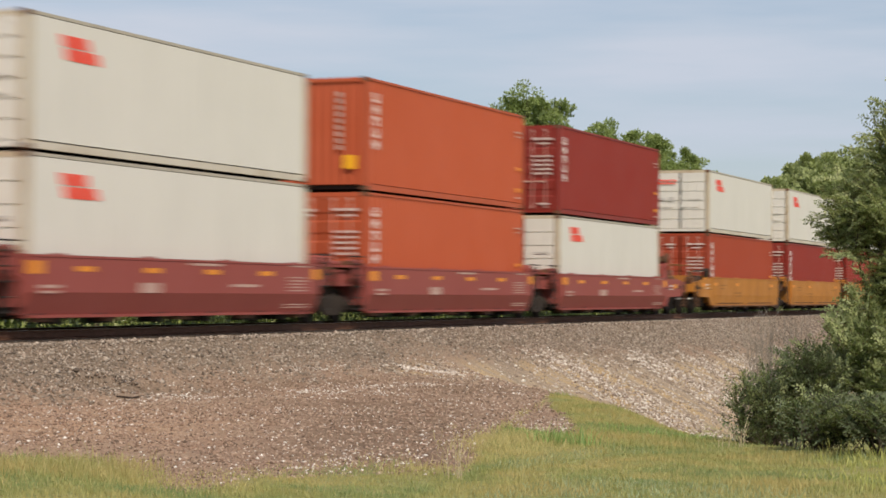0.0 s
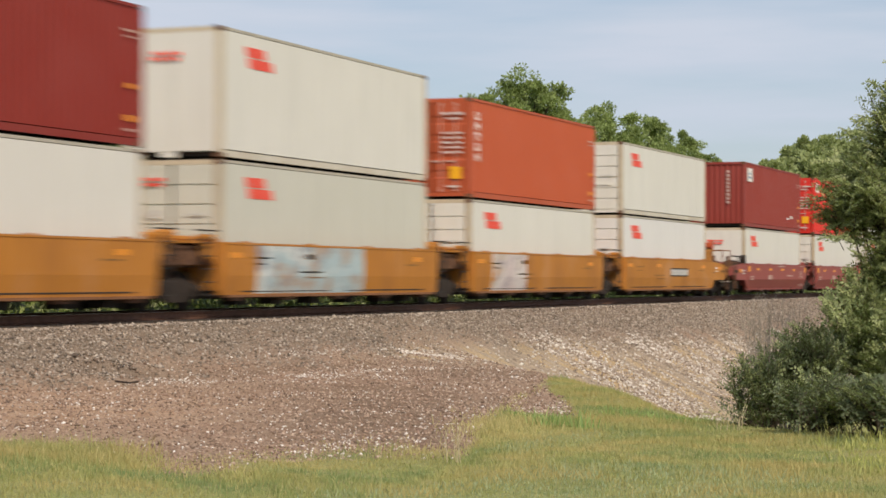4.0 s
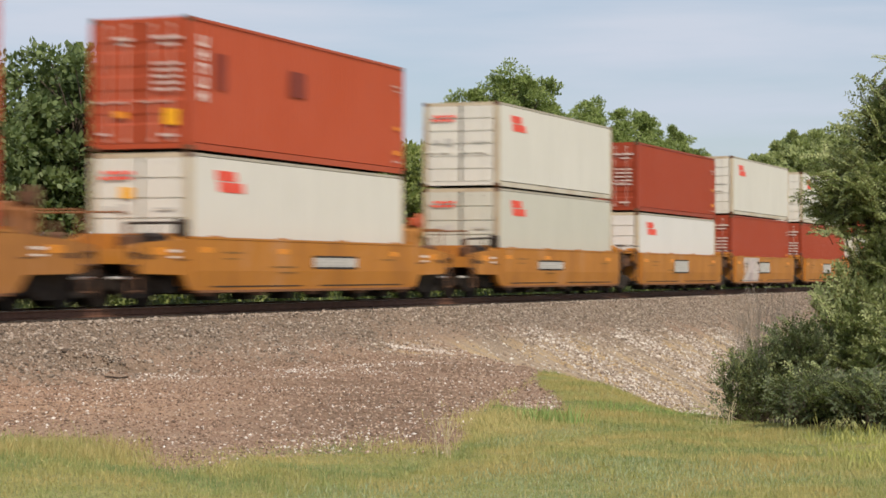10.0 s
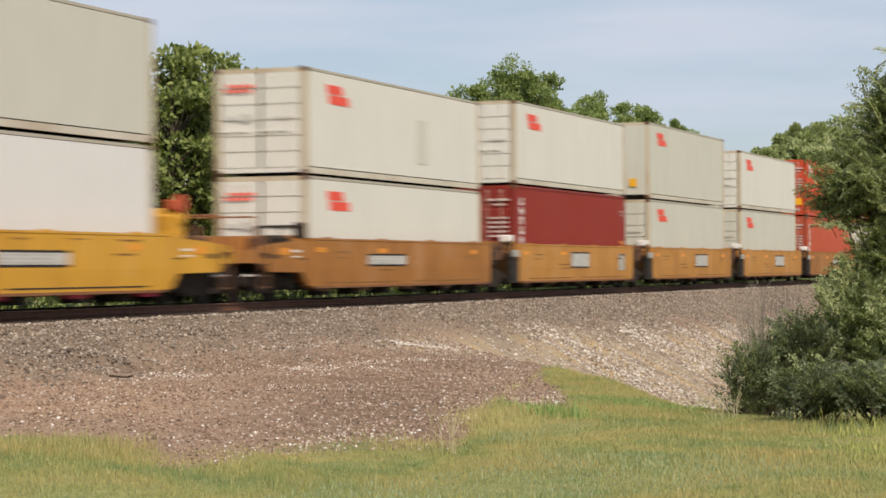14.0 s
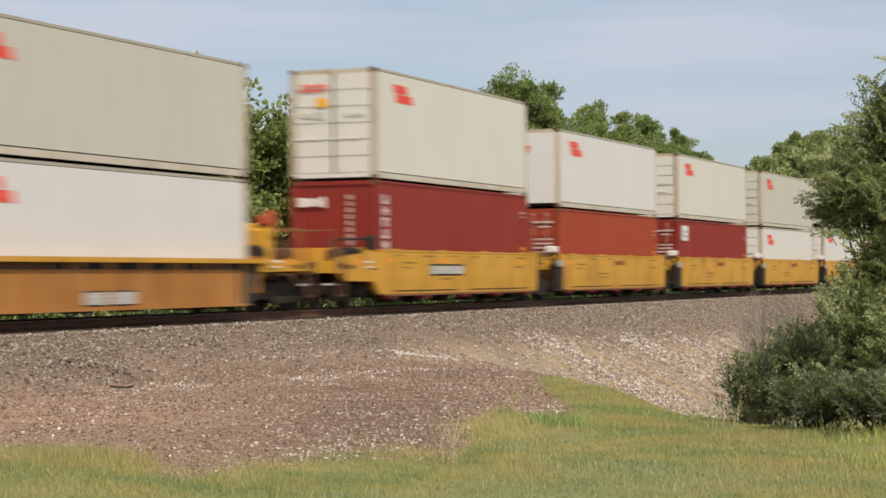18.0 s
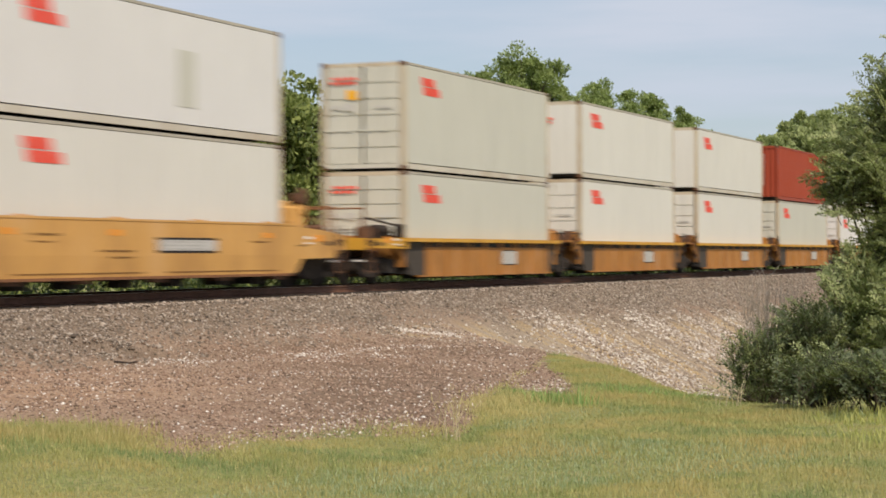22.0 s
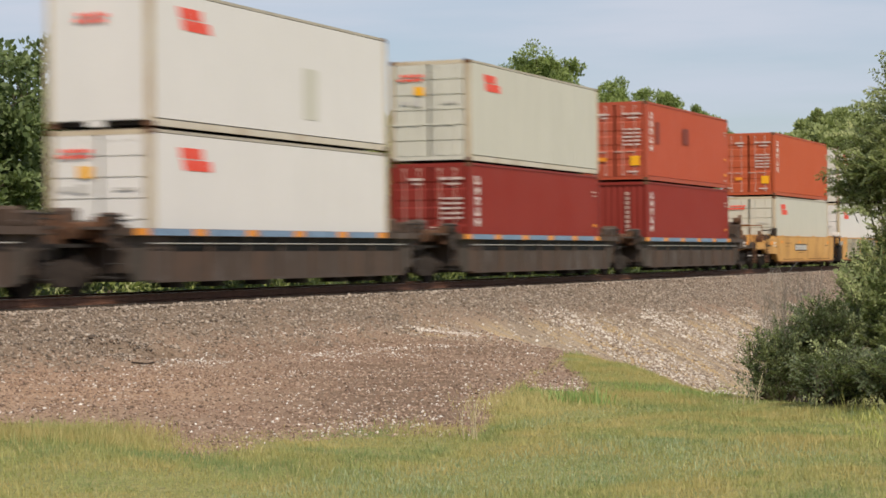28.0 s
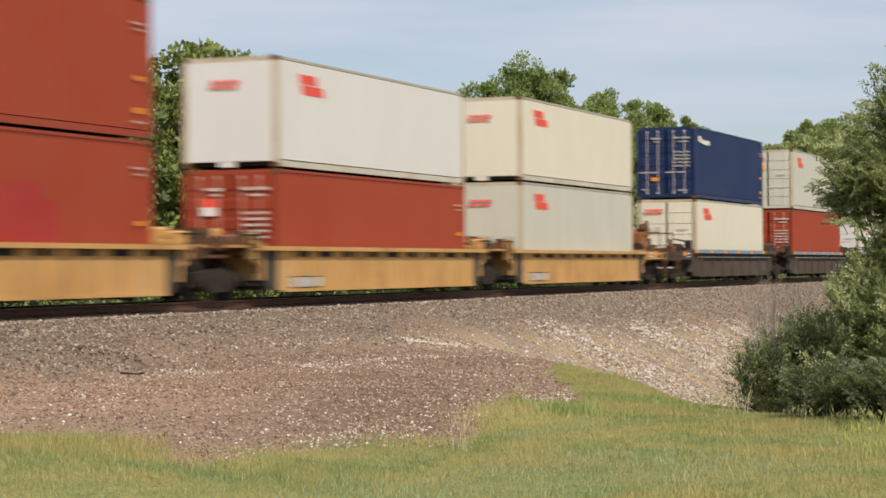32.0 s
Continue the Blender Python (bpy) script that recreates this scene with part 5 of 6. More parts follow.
# ---- the train: per unit its place at 16 s, wagon style, marks, upper box, lower box ----
S_, T_ = SHORT, TALL
TRAIN = (
    (467.4, "ochre", "", ("w", S_, "door"), ("maroon", T_, "door")),
    (451.8, "ochre", "", ("w", S_, "door"), ("maroon", T_, "door", "column")),
    (436.1, "ochre", "tail", ("w", S_, "door"), ("brown", T_, "door", "column")),
    (416.2, "maroon", "lead", ("maroon", T_, "door", "column"), ("w", T_, "door")),
    (400.5, "maroon", "", ("orange", T_, "front", "column square"), ("orange", T_, "door", "column")),
    (384.75, "maroon", "", ("w", S_, "door"), ("w", T_, "door")),
    (368.9, "maroon", "", ("red", T_, "door", "glyph square"), ("w", S_, "door")),
    (353.2, "maroon", "tail", ("plum", T_, "front", "label bits"), ("w", S_, "front")),
    (333.9, "ochre", "lead panel wide", ("w", S_, "door"), ("b", S_, "door")),
    (318.4, "ochre", "grafB", ("orange", T_, "door", "column square"), ("w", S_, "door")),
    (302.8, "ochre", "grafA", ("w", T_, "front"), ("g", T_, "door")),
    (287.2, "ochre", "panel", ("maroon", T_, "door", "column"), ("w", T_, "door")),
    (271.7, "ochre", "tail panel wide", ("maroon", S_, "door", "label"), ("w", S_, "door")),
    (252.0, "ochre", "lead panel wide grafA", ("brown", T_, "door", "patch"), ("w", S_, "door")),
    (236.2, "ochre", "panel early", ("w", S_, "door"), ("brown", T_, "door", "placard")),
    (220.5, "ochre", "panel early grafB", ("w", S_, "door"), ("brown", T_, "door", "placard")),
    (205.0, "ochre", "panel early", ("brown", S_, "door"), ("b", S_, "door")),
    (189.3, "ochre", "tail panel wide", ("w", S_, "door"), ("g", T_, "door")),
    (169.45, "ochre", "lead tail panel wide", ("brick", T_, "door", "column square smallpatch"), ("w", T_, "door", "square")),
    (149.85, "rustochre", "lead panel wide", ("vermilion", T_, "door", "redlabel bits square"), ("rust", T_, "door", "column")),
    (134.7, "brownochre", "panel", ("w", S_, "door"), ("g", T_, "door")),
    (119.35, "brownochre", "panel", ("g", T_, "front", "square"), ("g", T_, "door")),
    (103.85, "brownochre", "panel round", ("w", S_, "door"), ("maroon", T_, "door", "column")),
    (88.5, "rustochre", "tail panel wide", ("w", S_, "door", "greypatch"), ("w", S_, "door")),
    (68.8, "yellow", "lead panel wide", ("g", S_, "front"), ("b", T_, "door")),
    (53.5, "yellow", "", ("g", S_, "door"), ("b", S_, "door")),
    (38.1, "yellow", "", ("w", S_, "door"), ("maroon", S_, "door", "label")),
    (22.75, "yellow", "", ("b", S_, "front"), ("brown", S_, "door")),
    (7.3, "yellow", "tail panel wide", ("w", T_, "door", "square"), ("maroon", T_, "front", "column endname")),
    (-12.4, "deck", "lead plate", ("g", S_, "front"), ("b", S_, "door")),
    (-28.2, "deck", "plate", ("brown", S_, "front"), ("g", T_, "door")),
    (-43.9, "deck", "plate", ("w", S_, "front"), ("w", T_, "door", "square")),
    (-59.75, "deck", "plate", ("w", S_, "front"), ("w", T_, "door")),
    (-75.4, "deck", "tail plate", ("g", T_, "door", "square"), ("g", S_, "door")),
    (-95.2, "tan", "lead panel wide", ("b", S_, "door", "greypatch"), ("w", T_, "door")),
    (-110.7, "tan", "panel", ("w", S_, "door"), ("brown", T_, "door", "placard")),
    (-126.2, "tan", "panel", ("w", T_, "door", "creampatch"), ("b", S_, "door")),
    (-141.6, "tan", "grafC", ("w", T_, "door"), ("b", T_, "door")),
    (-156.9, "tan", "tail panel wide", ("orange", T_, "door", "column square"), ("g", T_, "door")),
    (-178.0, "black", "lead", ("rust", T_, "door", "column square smallpatch"), ("maroon", T_, "front", "column")),
    (-196.1, "black", "", ("g", T_, "door", "square"), ("maroon", T_, "door", "column")),
    (-214.2, "black", "", ("b", T_, "front", "greypatch"), ("b", T_, "door", "square")),
    (-232.2, "black", "", ("g", T_, "door", "square"), ("brown", T_, "door", "placard")),
    (-251.0, "black", "tail", ("blue", T_, "door", "name"), ("c", T_, "door")),
    (-272.35, "flat", "lead plate", ("c", S_, "front"), ("g", T_, "front")),
    (-289.45, "flat", "plate", ("b", S_, "front"), ("brown", S_, "door", "placard")),
    (-307.5, "flat", "plate", ("brown", T_, "door"), ("brown", T_, "door", "redpatch")),
)
WELL = {"maroon": 12.5, "ochre": 12.5, "brownochre": 12.5, "rustochre": 12.5, "yellow": 12.5, "tan": 12.5, "deck": 12.6, "flat": 13.9, "black": 14.3}
MOVING = []       # (thing, its x at 16 s, its height over the rails)
made_things = {}


def placed(key, make):
    """The first of a kind is built, the others are copies of it."""
    if key not in made_things:
        made_things[key] = make()
        return made_things[key]
    return copy_thing(made_things[key], Matrix())


for S, style, marks, upper, lower in TRAIN:
    well = WELL[style]
    car = placed((style, well, marks), lambda: wagon(style, well, "lead" in marks, "tail" in marks, marks))
    MOVING.append((car, S, 0.0))
    lo, up = (placed(spec, lambda: container(spec[0], spec[1], spec[2], spec[3].split() if len(spec) > 3 else ())) for spec in (lower, upper))
    MOVING.append((lo, S, FLOOR + (0.05 if style == "black" else 0)))
    MOVING.append((up, S, FLOOR + lower[1] + 0.03 + (0.05 if style == "black" else 0)))


def travelled(t):
    """Metres gone along the track since 16 s; the train slows a little."""
    u = (t - 16) / 16
    return 16 * (21.38 * u - 0.606 * u ** 2 + 0.0182 * u ** 3 + 0.011 * u ** 4)


# ---- plants ----
def leaf_cloud(name, centres, normals_out, size, aspect, material, rng, curl=0.25, loose=0.7):
    """Many small folded leaves, one quad pair each, at given places."""
    n = len(centres)
    d = normals_out + rng.normal(0, loose, (n, 3))
    d /= np.linalg.norm(d, axis=1)[:, None]
    up = rng.normal(0, 0.75, (n, 3)) + (-0.35, -0.5, 1.0)          # leaves turn their faces to the light
    s = np.cross(d, up)
    s /= np.linalg.norm(s, axis=1)[:, None]
    nrm = np.cross(s, d)
    L = size * rng.uniform(0.6, 1.35, n)[:, None]
    Wd = L * aspect
    p0 = centres
    tip = p0 + d * L
    mid = p0 + d * L * 0.5 - nrm * L * curl * 0.3
    l, r = mid + s * Wd * 0.5 + nrm * L * curl * 0.3, mid - s * Wd * 0.5 + nrm * L * curl * 0.3
    v = np.stack([p0, r, tip, l], 1).reshape(-1, 3)
    f = np.arange(n * 4).reshape(-1, 4)
    me = bpy.data.meshes.new(name)
    me.vertices.add(len(v))
    me.vertices.foreach_set("co", v.ravel())
    tri = np.concatenate([f[:, [0, 1, 2]], f[:, [0, 2, 3]]])
    me.loops.add(len(tri) * 3)
    me.loops.foreach_set("vertex_index", tri.ravel())
    me.polygons.add(len(tri))
    me.polygons.foreach_set("loop_start", np.arange(len(tri)) * 3)
    me.update(calc_edges=True)
    me.materials.append(material)
    return me


def limbs_mesh(name, segs, material, sides=6):
    """Tapered limbs from (p, q, r1, r2)."""
    vs, fs = [], []
    for p, q, r1, r2 in segs:
        p, q = Vector(p), Vector(q)
        d = (q - p)
        m = d.to_track_quat("Z", "Y").to_matrix()
        k = len(vs)
        for c, r in ((p, r1), (q, r2)):
            for i in range(sides):
                a = i * 2 * math.pi / sides
                vs.append(tuple(c + m @ Vector((math.cos(a) * r, math.sin(a) * r, 0))))
        for i in range(sides):
            j = (i + 1) % sides
            fs.append((k + i, k + j, k + sides + j, k + sides + i))
    return mesh_of(name, vs, fs, material, True)


def tree(x, y, tall, wide, seed, mat, leaf, per_clump, label, clump=0.9, clumps=46, low=0.22, dome=1.0):
    """A tree: trunk, limbs that reach for clumps of leaves set in a domed crown. wide: the crown's half width."""
    rng = np.random.default_rng(seed)
    z = float(height(x, y)) - 0.1
    t = thing("tree", label, "tree", "trees behind the track")
    t.location = (x, y, z)
    a = rng.uniform(0, 6.28, clumps)
    el = np.arcsin(rng.uniform(-0.55, 1.0, clumps))
    r = rng.uniform(0.45, 1.0, clumps) ** 0.6
    mid_z, half_z = tall * (1 + low) / 2, tall * (1 - low) / 2 - clump * 0.5
    wid = wide - clump * 0.5
    flat = np.cos(el) ** dome
    cen = np.stack([np.cos(a) * flat * r * wid, np.sin(a) * flat * r * wid, mid_z + np.sin(el) * r * half_z], -1)
    cen[0] = (rng.normal(0, 0.25), 0, tall - clump * 0.75)
    sizes = clump * rng.uniform(0.6, 1.25, clumps)
    trunk_r = 0.017 * tall
    fork = np.array([rng.normal(0, 0.15), rng.normal(0, 0.15), tall * 0.32])
    top = np.array([rng.normal(0, 0.3), rng.normal(0, 0.3), tall * 0.7])
    segs = [((0, 0, 0), tuple(fork), trunk_r, trunk_r * 0.8)]
    limbs = [(tuple(fork), tuple(top), trunk_r * 0.75, trunk_r * 0.25)]
    for c in cen:
        f = np.clip((c[2] - tall * 0.35) / (tall * 0.5), 0, 0.85)
        p = fork + (top - fork) * f
        m = (p + c) / 2 + (rng.normal(0, 0.15), rng.normal(0, 0.15), 0.25)
        limbs += [(tuple(p), tuple(m), trunk_r * 0.3, trunk_r * 0.2), (tuple(m), tuple(c), trunk_r * 0.2, trunk_r * 0.06)]
    part("trunk", limbs_mesh("trunk", segs, M_BARK), None, t)
    part("branchwork", limbs_mesh("branchwork", limbs, M_BARK, 4), None, t)["kind"] = "stuff"
    lobes = 6
    per = per_clump // lobes
    ld = rng.normal(0, 1, (clumps, lobes, 3)) + (0, 0, 0.35)
    ld /= np.linalg.norm(ld, axis=2, keepdims=True)
    lobe = ld * (1, 1, 0.6) * (sizes[:, None, None] * rng.uniform(0.45, 0.85, (clumps, lobes, 1)))
    off = rng.normal(0, 1, (clumps, lobes, per, 3))
    off /= np.linalg.norm(off, axis=3, keepdims=True)
    off *= rng.uniform(0.05, 1, (clumps, lobes, per, 1)) ** 0.5 * (sizes * 0.42)[:, None, None, None]
    off[..., 2] *= 0.75
    c = (cen[:, None, None] + lobe[:, :, None] + off).reshape(-1, 3)
    c[:, 2] = np.maximum(c[:, 2], 0.3)
    nrm = (off / (clump * 0.42) + ld[:, :, None] * 0.5).reshape(-1, 3) + (0, 0, 0.35)
    part("crown", leaf_cloud("crown", c, nrm, leaf, 0.62, mat, rng), None, t)
    return t


# tall cottonwoods and lower woods behind the track
COTTON = "broad green cottonwood in full leaf"
tree(115.4, 39.6, 14.6, 3.3, 19, M_TREE, 0.17, 540, "tall broad cottonwood in full green leaf", 1.0, 64, 0.3, 0.8)
tree(116.4, 42.4, 13.3, 2.5, 23, M_TREE, 0.17, 480, "cottonwood with a lower rounded green crown", 0.9, 46, 0.3, 0.8)
for i, (x, y, h, r) in enumerate(((128.5, 40.0, 12.8, 3.4), (134.5, 41.0, 14.0, 3.9), (141.5, 40.8, 13.9, 4.0), (148.0, 41.0, 14.0, 3.8), (155.0, 40.8, 13.8, 3.3))):
    tree(x, y, h, r, 12 + i, M_TREE, 0.17, 480, COTTON, 0.95, 58, 0.3, 0.75)
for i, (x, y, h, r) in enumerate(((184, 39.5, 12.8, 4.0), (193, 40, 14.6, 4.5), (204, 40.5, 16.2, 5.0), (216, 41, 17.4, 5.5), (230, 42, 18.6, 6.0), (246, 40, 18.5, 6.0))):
    tree(x, y, h, r, 30 + i, M_TREE_FAR, 0.40, 240, "broad far tree with dense green crown, leaf colour paled for haze", 1.25, 80, 0.2, 0.7)
rng0 = np.random.default_rng(77)
row_top = steps((44, 8.6), (57, 9.8), (61, 10.5), (64, 10.7), (68, 10.6), (71.5, 10.5), (74, 10.2), (79, 9.0), (82, 8.5), (95, 8.6), (115, 9.2))
for i in range(30):
    x = 44 + i * 2.4 + rng0.uniform(-0.5, 0.5)
    tree(x, 36.0 + rng0.uniform(-0.8, 1.4), float(row_top(x)) - 0.2 + rng0.uniform(-0.3, 0.1), 2.4, 50 + i, M_HEDGE_DARK if x < 62 else M_HEDGE, 0.23, 120, ("slender dark green" if x < 62 else "slender yellowish green") + " tree in a dense trackside row", 0.8, 66, 0.05, 0.6)


def bush_row(name, x0, x1, y0, y1, zr, n, leaf, mat, label, seed):
    rng = np.random.default_rng(seed)
    k = n // 60
    cx, cy = rng.uniform(x0, x1, k), rng.uniform(y0, y1, k)
    cr = rng.uniform(0.45, 1.0, k)
    off = rng.normal(0, 1, (k, 60, 3))
    off /= np.linalg.norm(off, axis=2, keepdims=True)
    off *= cr[:, None, None] * rng.uniform(0.5, 1, (k, 60, 1))
    cz = height(cx, cy) + rng.uniform(0.2, zr, k)
    c = np.stack([cx, cy, cz], -1)[:, None] + off
    c = c.reshape(-1, 3)
    c[:, 2] = np.maximum(c[:, 2], height(c[:, 0], c[:, 1]) + 0.02)
    tagged(new(name, leaf_cloud(name, c, off.reshape(-1, 3), leaf, 0.6, mat, rng)), label, "undergrowth", kind="stuff")


bush_row("undergrowth", 34, 120, 25.6, 28.0, 0.85, 48000, 0.14, M_UNDER, "dense green undergrowth behind the track, darkened for train shade", 5)
bush_row("thicket", 40, 120, 31.5, 34.5, 2.2, 30000, 0.2, M_HEDGE, "green thicket behind the track", 8)
bush_row("thicket_far", 100, 330, 31.0, 36.0, 5.5, 45000, 0.4, M_TREE_FAR, "green thicket along the far track, leaf colour paled for haze", 6)


def leaf_rows(name, p0, d, nrm, size, aspect, material):
    """Pointed leaves, each folded along its midrib: where they sit, where they point, which way they face, how long they are."""
    d = d / np.linalg.norm(d, axis=1)[:, None]
    s = np.cross(d, nrm)
    s /= np.linalg.norm(s, axis=1)[:, None] + 1e-9
    n = np.cross(s, d)
    L = size[:, None]
    mid = p0 + d * L * 0.45
    v = np.stack([p0, mid + s * L * aspect * 0.5 + n * L * 0.07, p0 + d * L - n * L * 0.06, mid - s * L * aspect * 0.5 + n * L * 0.07], 1).reshape(-1, 3)
    f = np.arange(len(p0) * 4).reshape(-1, 4)
    tri = np.concatenate([f[:, [0, 1, 2]], f[:, [0, 2, 3]]])
    me = bpy.data.meshes.new(name)
    me.vertices.add(len(v))
    me.vertices.foreach_set("co", v.ravel())
    me.loops.add(len(tri) * 3)
    me.loops.foreach_set("vertex_index", tri.ravel())
    me.polygons.add(len(tri))
    me.polygons.foreach_set("loop_start", np.arange(len(tri)) * 3)
    me.update(calc_edges=True)
    me.materials.append(material)
    return me


def unit(v):
    return v / (np.linalg.norm(v) + 1e-9)


def shrub(name, x, y, masses, mats, seed, label, leaf=0.055, reach=0.85, rise=0.45, droop=0.3, young=0.35):
    """A bush of long feathered shoots with two ranks of leaves. masses: centre, radii and number of shoots of each bough of foliage."""
    rng = np.random.default_rng(seed)
    base = np.array([x, y, float(height(x, y)) - 0.05])
    t = thing(name, label, "shrub")
    t.location = tuple(base)
    stems, twigs = [], []
    rows = ([], [])
    for cx, cy, cz, rx, ry, rz, n in masses:
        c = np.array([cx, cy, cz]) - base
        R = np.array([rx, ry, rz])
        for i in range(5):
            end = c + R * rng.uniform(-0.45, 0.45, 3)
            knee = end * 0.5 + rng.normal(0, 0.12, 3) * (1, 1, 0)
            stems += [((0, 0, 0), tuple(knee), 0.05, 0.035), (tuple(knee), tuple(end), 0.035, 0.012)]
        for i in range(n):
            u = unit(rng.normal(0, 1, 3))
            if u[2] < -0.55:
                u[2] = -u[2]
            tip = c + R * u * rng.uniform(0.5, 1.0) ** 0.5 * (1 + 0.5 * rng.uniform() ** 4)
            L = reach * rng.uniform(0.55, 1.15)
            d = unit(u * (1, 1, 0.8) + (0, 0, rise) + rng.normal(0, 0.28, 3))
            side = unit(np.cross(d, (rng.normal(0, 0.35), rng.normal(0, 0.35), 1.0)))
            face = np.cross(side, d)
            bow = rng.normal(0, 0.1) * L
            at = lambda f: tip - d * L * (1 - f) + np.array([0, 0, droop * L * (f - f * f)]) + side * bow * (f - f * f) * 4
            pts = [at(f) for f in (0.0, 0.33, 0.66, 1.0)]
            if pts[0][2] + base[2] < height(pts[0][0] + x, pts[0][1] + y) - 0.1 or tip[2] + base[2] < height(tip[0] + x, tip[1] + y) + 0.04:
                continue
            twigs += [(tuple(pts[k]), tuple(pts[k + 1]), 0.009 - 0.0025 * k, 0.0065 - 0.0025 * k) for k in range(3)]
            # a share of the shoots takes the paler leaf that carries painted highlights
            into = rows[1] if rng.uniform() < young else rows[0]
            lines = [(0.12, 1.0, None, L)]
            lines += [(f, f, 1 if k % 2 else -1, L * (0.42 - 0.26 * f)) for k, f in enumerate(np.arange(0.15, 0.9, 0.11))]
            for f0, f1, way, ln in lines:
                m = max(4, int(ln / 0.026))
                q = np.linspace(0.05, 1, m)
                if way is None:
                    pos = np.array([at(f0 + (f1 - f0) * g) for g in q])
                    dirn, sd = d, side
                else:
                    p = at(f0)
                    dirn = unit(d * 0.75 + side * way * 0.75 + rng.normal(0, 0.16, 3))
                    sd = unit(np.cross(dirn, face))
                    pos = p + dirn * ln * q[:, None] - np.array([0, 0, 0.12 * ln]) * q[:, None] ** 2
                    twigs.append((tuple(p), tuple(pos[-1]), 0.004, 0.002))
                flip = (np.arange(m) % 2 * 2 - 1)[:, None]
                dd = dirn * 0.62 + sd * flip * 0.8 + rng.normal(0, 0.16, (m, 3))
                nn = face + (-0.32, -0.42, 0.3) + rng.normal(0, 0.4, (m, 3))
                into.append((pos, dd, nn, leaf * rng.uniform(0.65, 1.25, m) * (1.05 - 0.35 * q)))
    part("stem", limbs_mesh("stem", stems, M_BARK), None, t)["kind"] = "stuff"
    part("branchwork", limbs_mesh("branchwork", twigs, M_BARK, 3), None, t)["kind"] = "stuff"
    for nm, got, mat, lab in (("leaves", rows[0], mats[0], ""), ("young_leaves", rows[1], mats[1], "pale young shoots, brightened for leaf highlights")):
        if got:
            part(nm, leaf_rows(nm, *[np.concatenate([g[k] for g in got]) for k in range(4)], 0.48, mat), None, t, lab)
    return t


ELM = "tall green elm bush with long feathery shoots"
LOW = "low dark green bush at the ditch edge"
shrub("elm_bush", 34.2, 4.6, ((34.0, 5.6, 1.85, 1.3, 1.2, 0.8, 230), (34.3, 5.2, 2.85, 1.1, 0.95, 0.95, 160), (34.2, 4.85, 3.75, 0.5, 0.45, 0.75, 50), (33.9, 4.4, 1.2, 1.4, 1.5, 1.9, 220), (33.6, 5.0, 0.75, 1.0, 1.05, 0.7, 150), (34.4, 4.0, 3.8, 1.3, 1.3, 1.2, 130)),
      (M_ELM, M_ELM_TIP), 1, ELM, 0.092, 1.15, 0.3, 0.45, 0.4)
shrub("elm_bush", 33.0, 5.1, ((33.1, 5.45, -0.15, 1.2, 1.1, 0.9, 170), (32.6, 4.4, -0.5, 1.2, 1.2, 1.0, 170)), (M_ELM, M_ELM_TIP), 2, "green elm bush with highlight-bright young shoots beside the ditch", 0.095, 1.3, 1.1, 0.3, 0.6)
shrub("dark_bush", 32.2, 6.3, ((32.1, 6.35, -0.75, 0.9, 0.75, 0.85, 95),), (M_JUNIPER, M_ELM_TIP), 4, LOW, 0.08, 1.15, 0.9, 0.25, 0.22)
shrub("dark_bush", 31.7, 6.9, ((31.7, 6.98, -1.05, 0.8, 0.72, 0.7, 85), (31.4, 7.35, -1.38, 0.5, 0.4, 0.3, 28)), (M_JUNIPER, M_ELM_TIP), 6, LOW, 0.075, 1.0, 1.1, 0.2, 0.2)
shrub("dark_bush", 29.7, 5.75, ((29.9, 5.8, -1.1, 0.8, 0.75, 0.5, 80),), (M_JUNIPER, M_ELM_TIP), 7, LOW, 0.075, 0.95, 0.5, 0.4, 0.25)
shrub("dark_bush", 29.3, 4.8, ((29.5, 4.85, -1.05, 0.9, 0.85, 0.45, 80),), (M_JUNIPER, M_ELM_TIP), 9, "low green bush under the elm shoots", 0.075, 0.95, 0.4, 0.4, 0.3)


def stalks(name, x, y, n, tall, rad, seed, label, mat=M_DRY, tufts=7):
    """A clump of dry seed stalks."""
    rng = np.random.default_rng(seed)
    segs = []
    for i in range(n):
        a, r = rng.uniform(0, 6.28), rad * rng.uniform(0, 1) ** 0.5
        p = np.array([math.cos(a) * r, math.sin(a) * r, 0])
        d = np.array([rng.normal(0, 0.12), rng.normal(0, 0.12), 1.0])
        L = tall * rng.uniform(0.6, 1.1)
        segs.append((tuple(p), tuple(p + d * L), 0.006, 0.003))
        for k in range(tufts):
            q = p + d * L * rng.uniform(0.5, 1)
            e = q + np.array([rng.normal(0, 0.1), rng.normal(0, 0.1), rng.uniform(0.08, 0.22)])
            segs.append((tuple(q), tuple(e), 0.0035, 0.002))
    ob = tagged(new(name, limbs_mesh(name, segs, mat)), label, "weeds")
    ob.location = (x, y, float(height(x, y)) - 0.03)


stalks("dry_weeds", 34.4, 7.45, 130, 2.25, 0.42, 8, "tall dry grey weed stalks by the bush")
stalks("dry_weeds", 23.3, 8.9, 6, 0.5, 0.1, 10, "few tall dry stalks standing in the grass", M_STALK, 2)
stalks("dry_weeds", 30.6, 7.3, 7, 0.32, 0.2, 9, "short dry straw stalks at the ditch edge", M_STALK, 2)


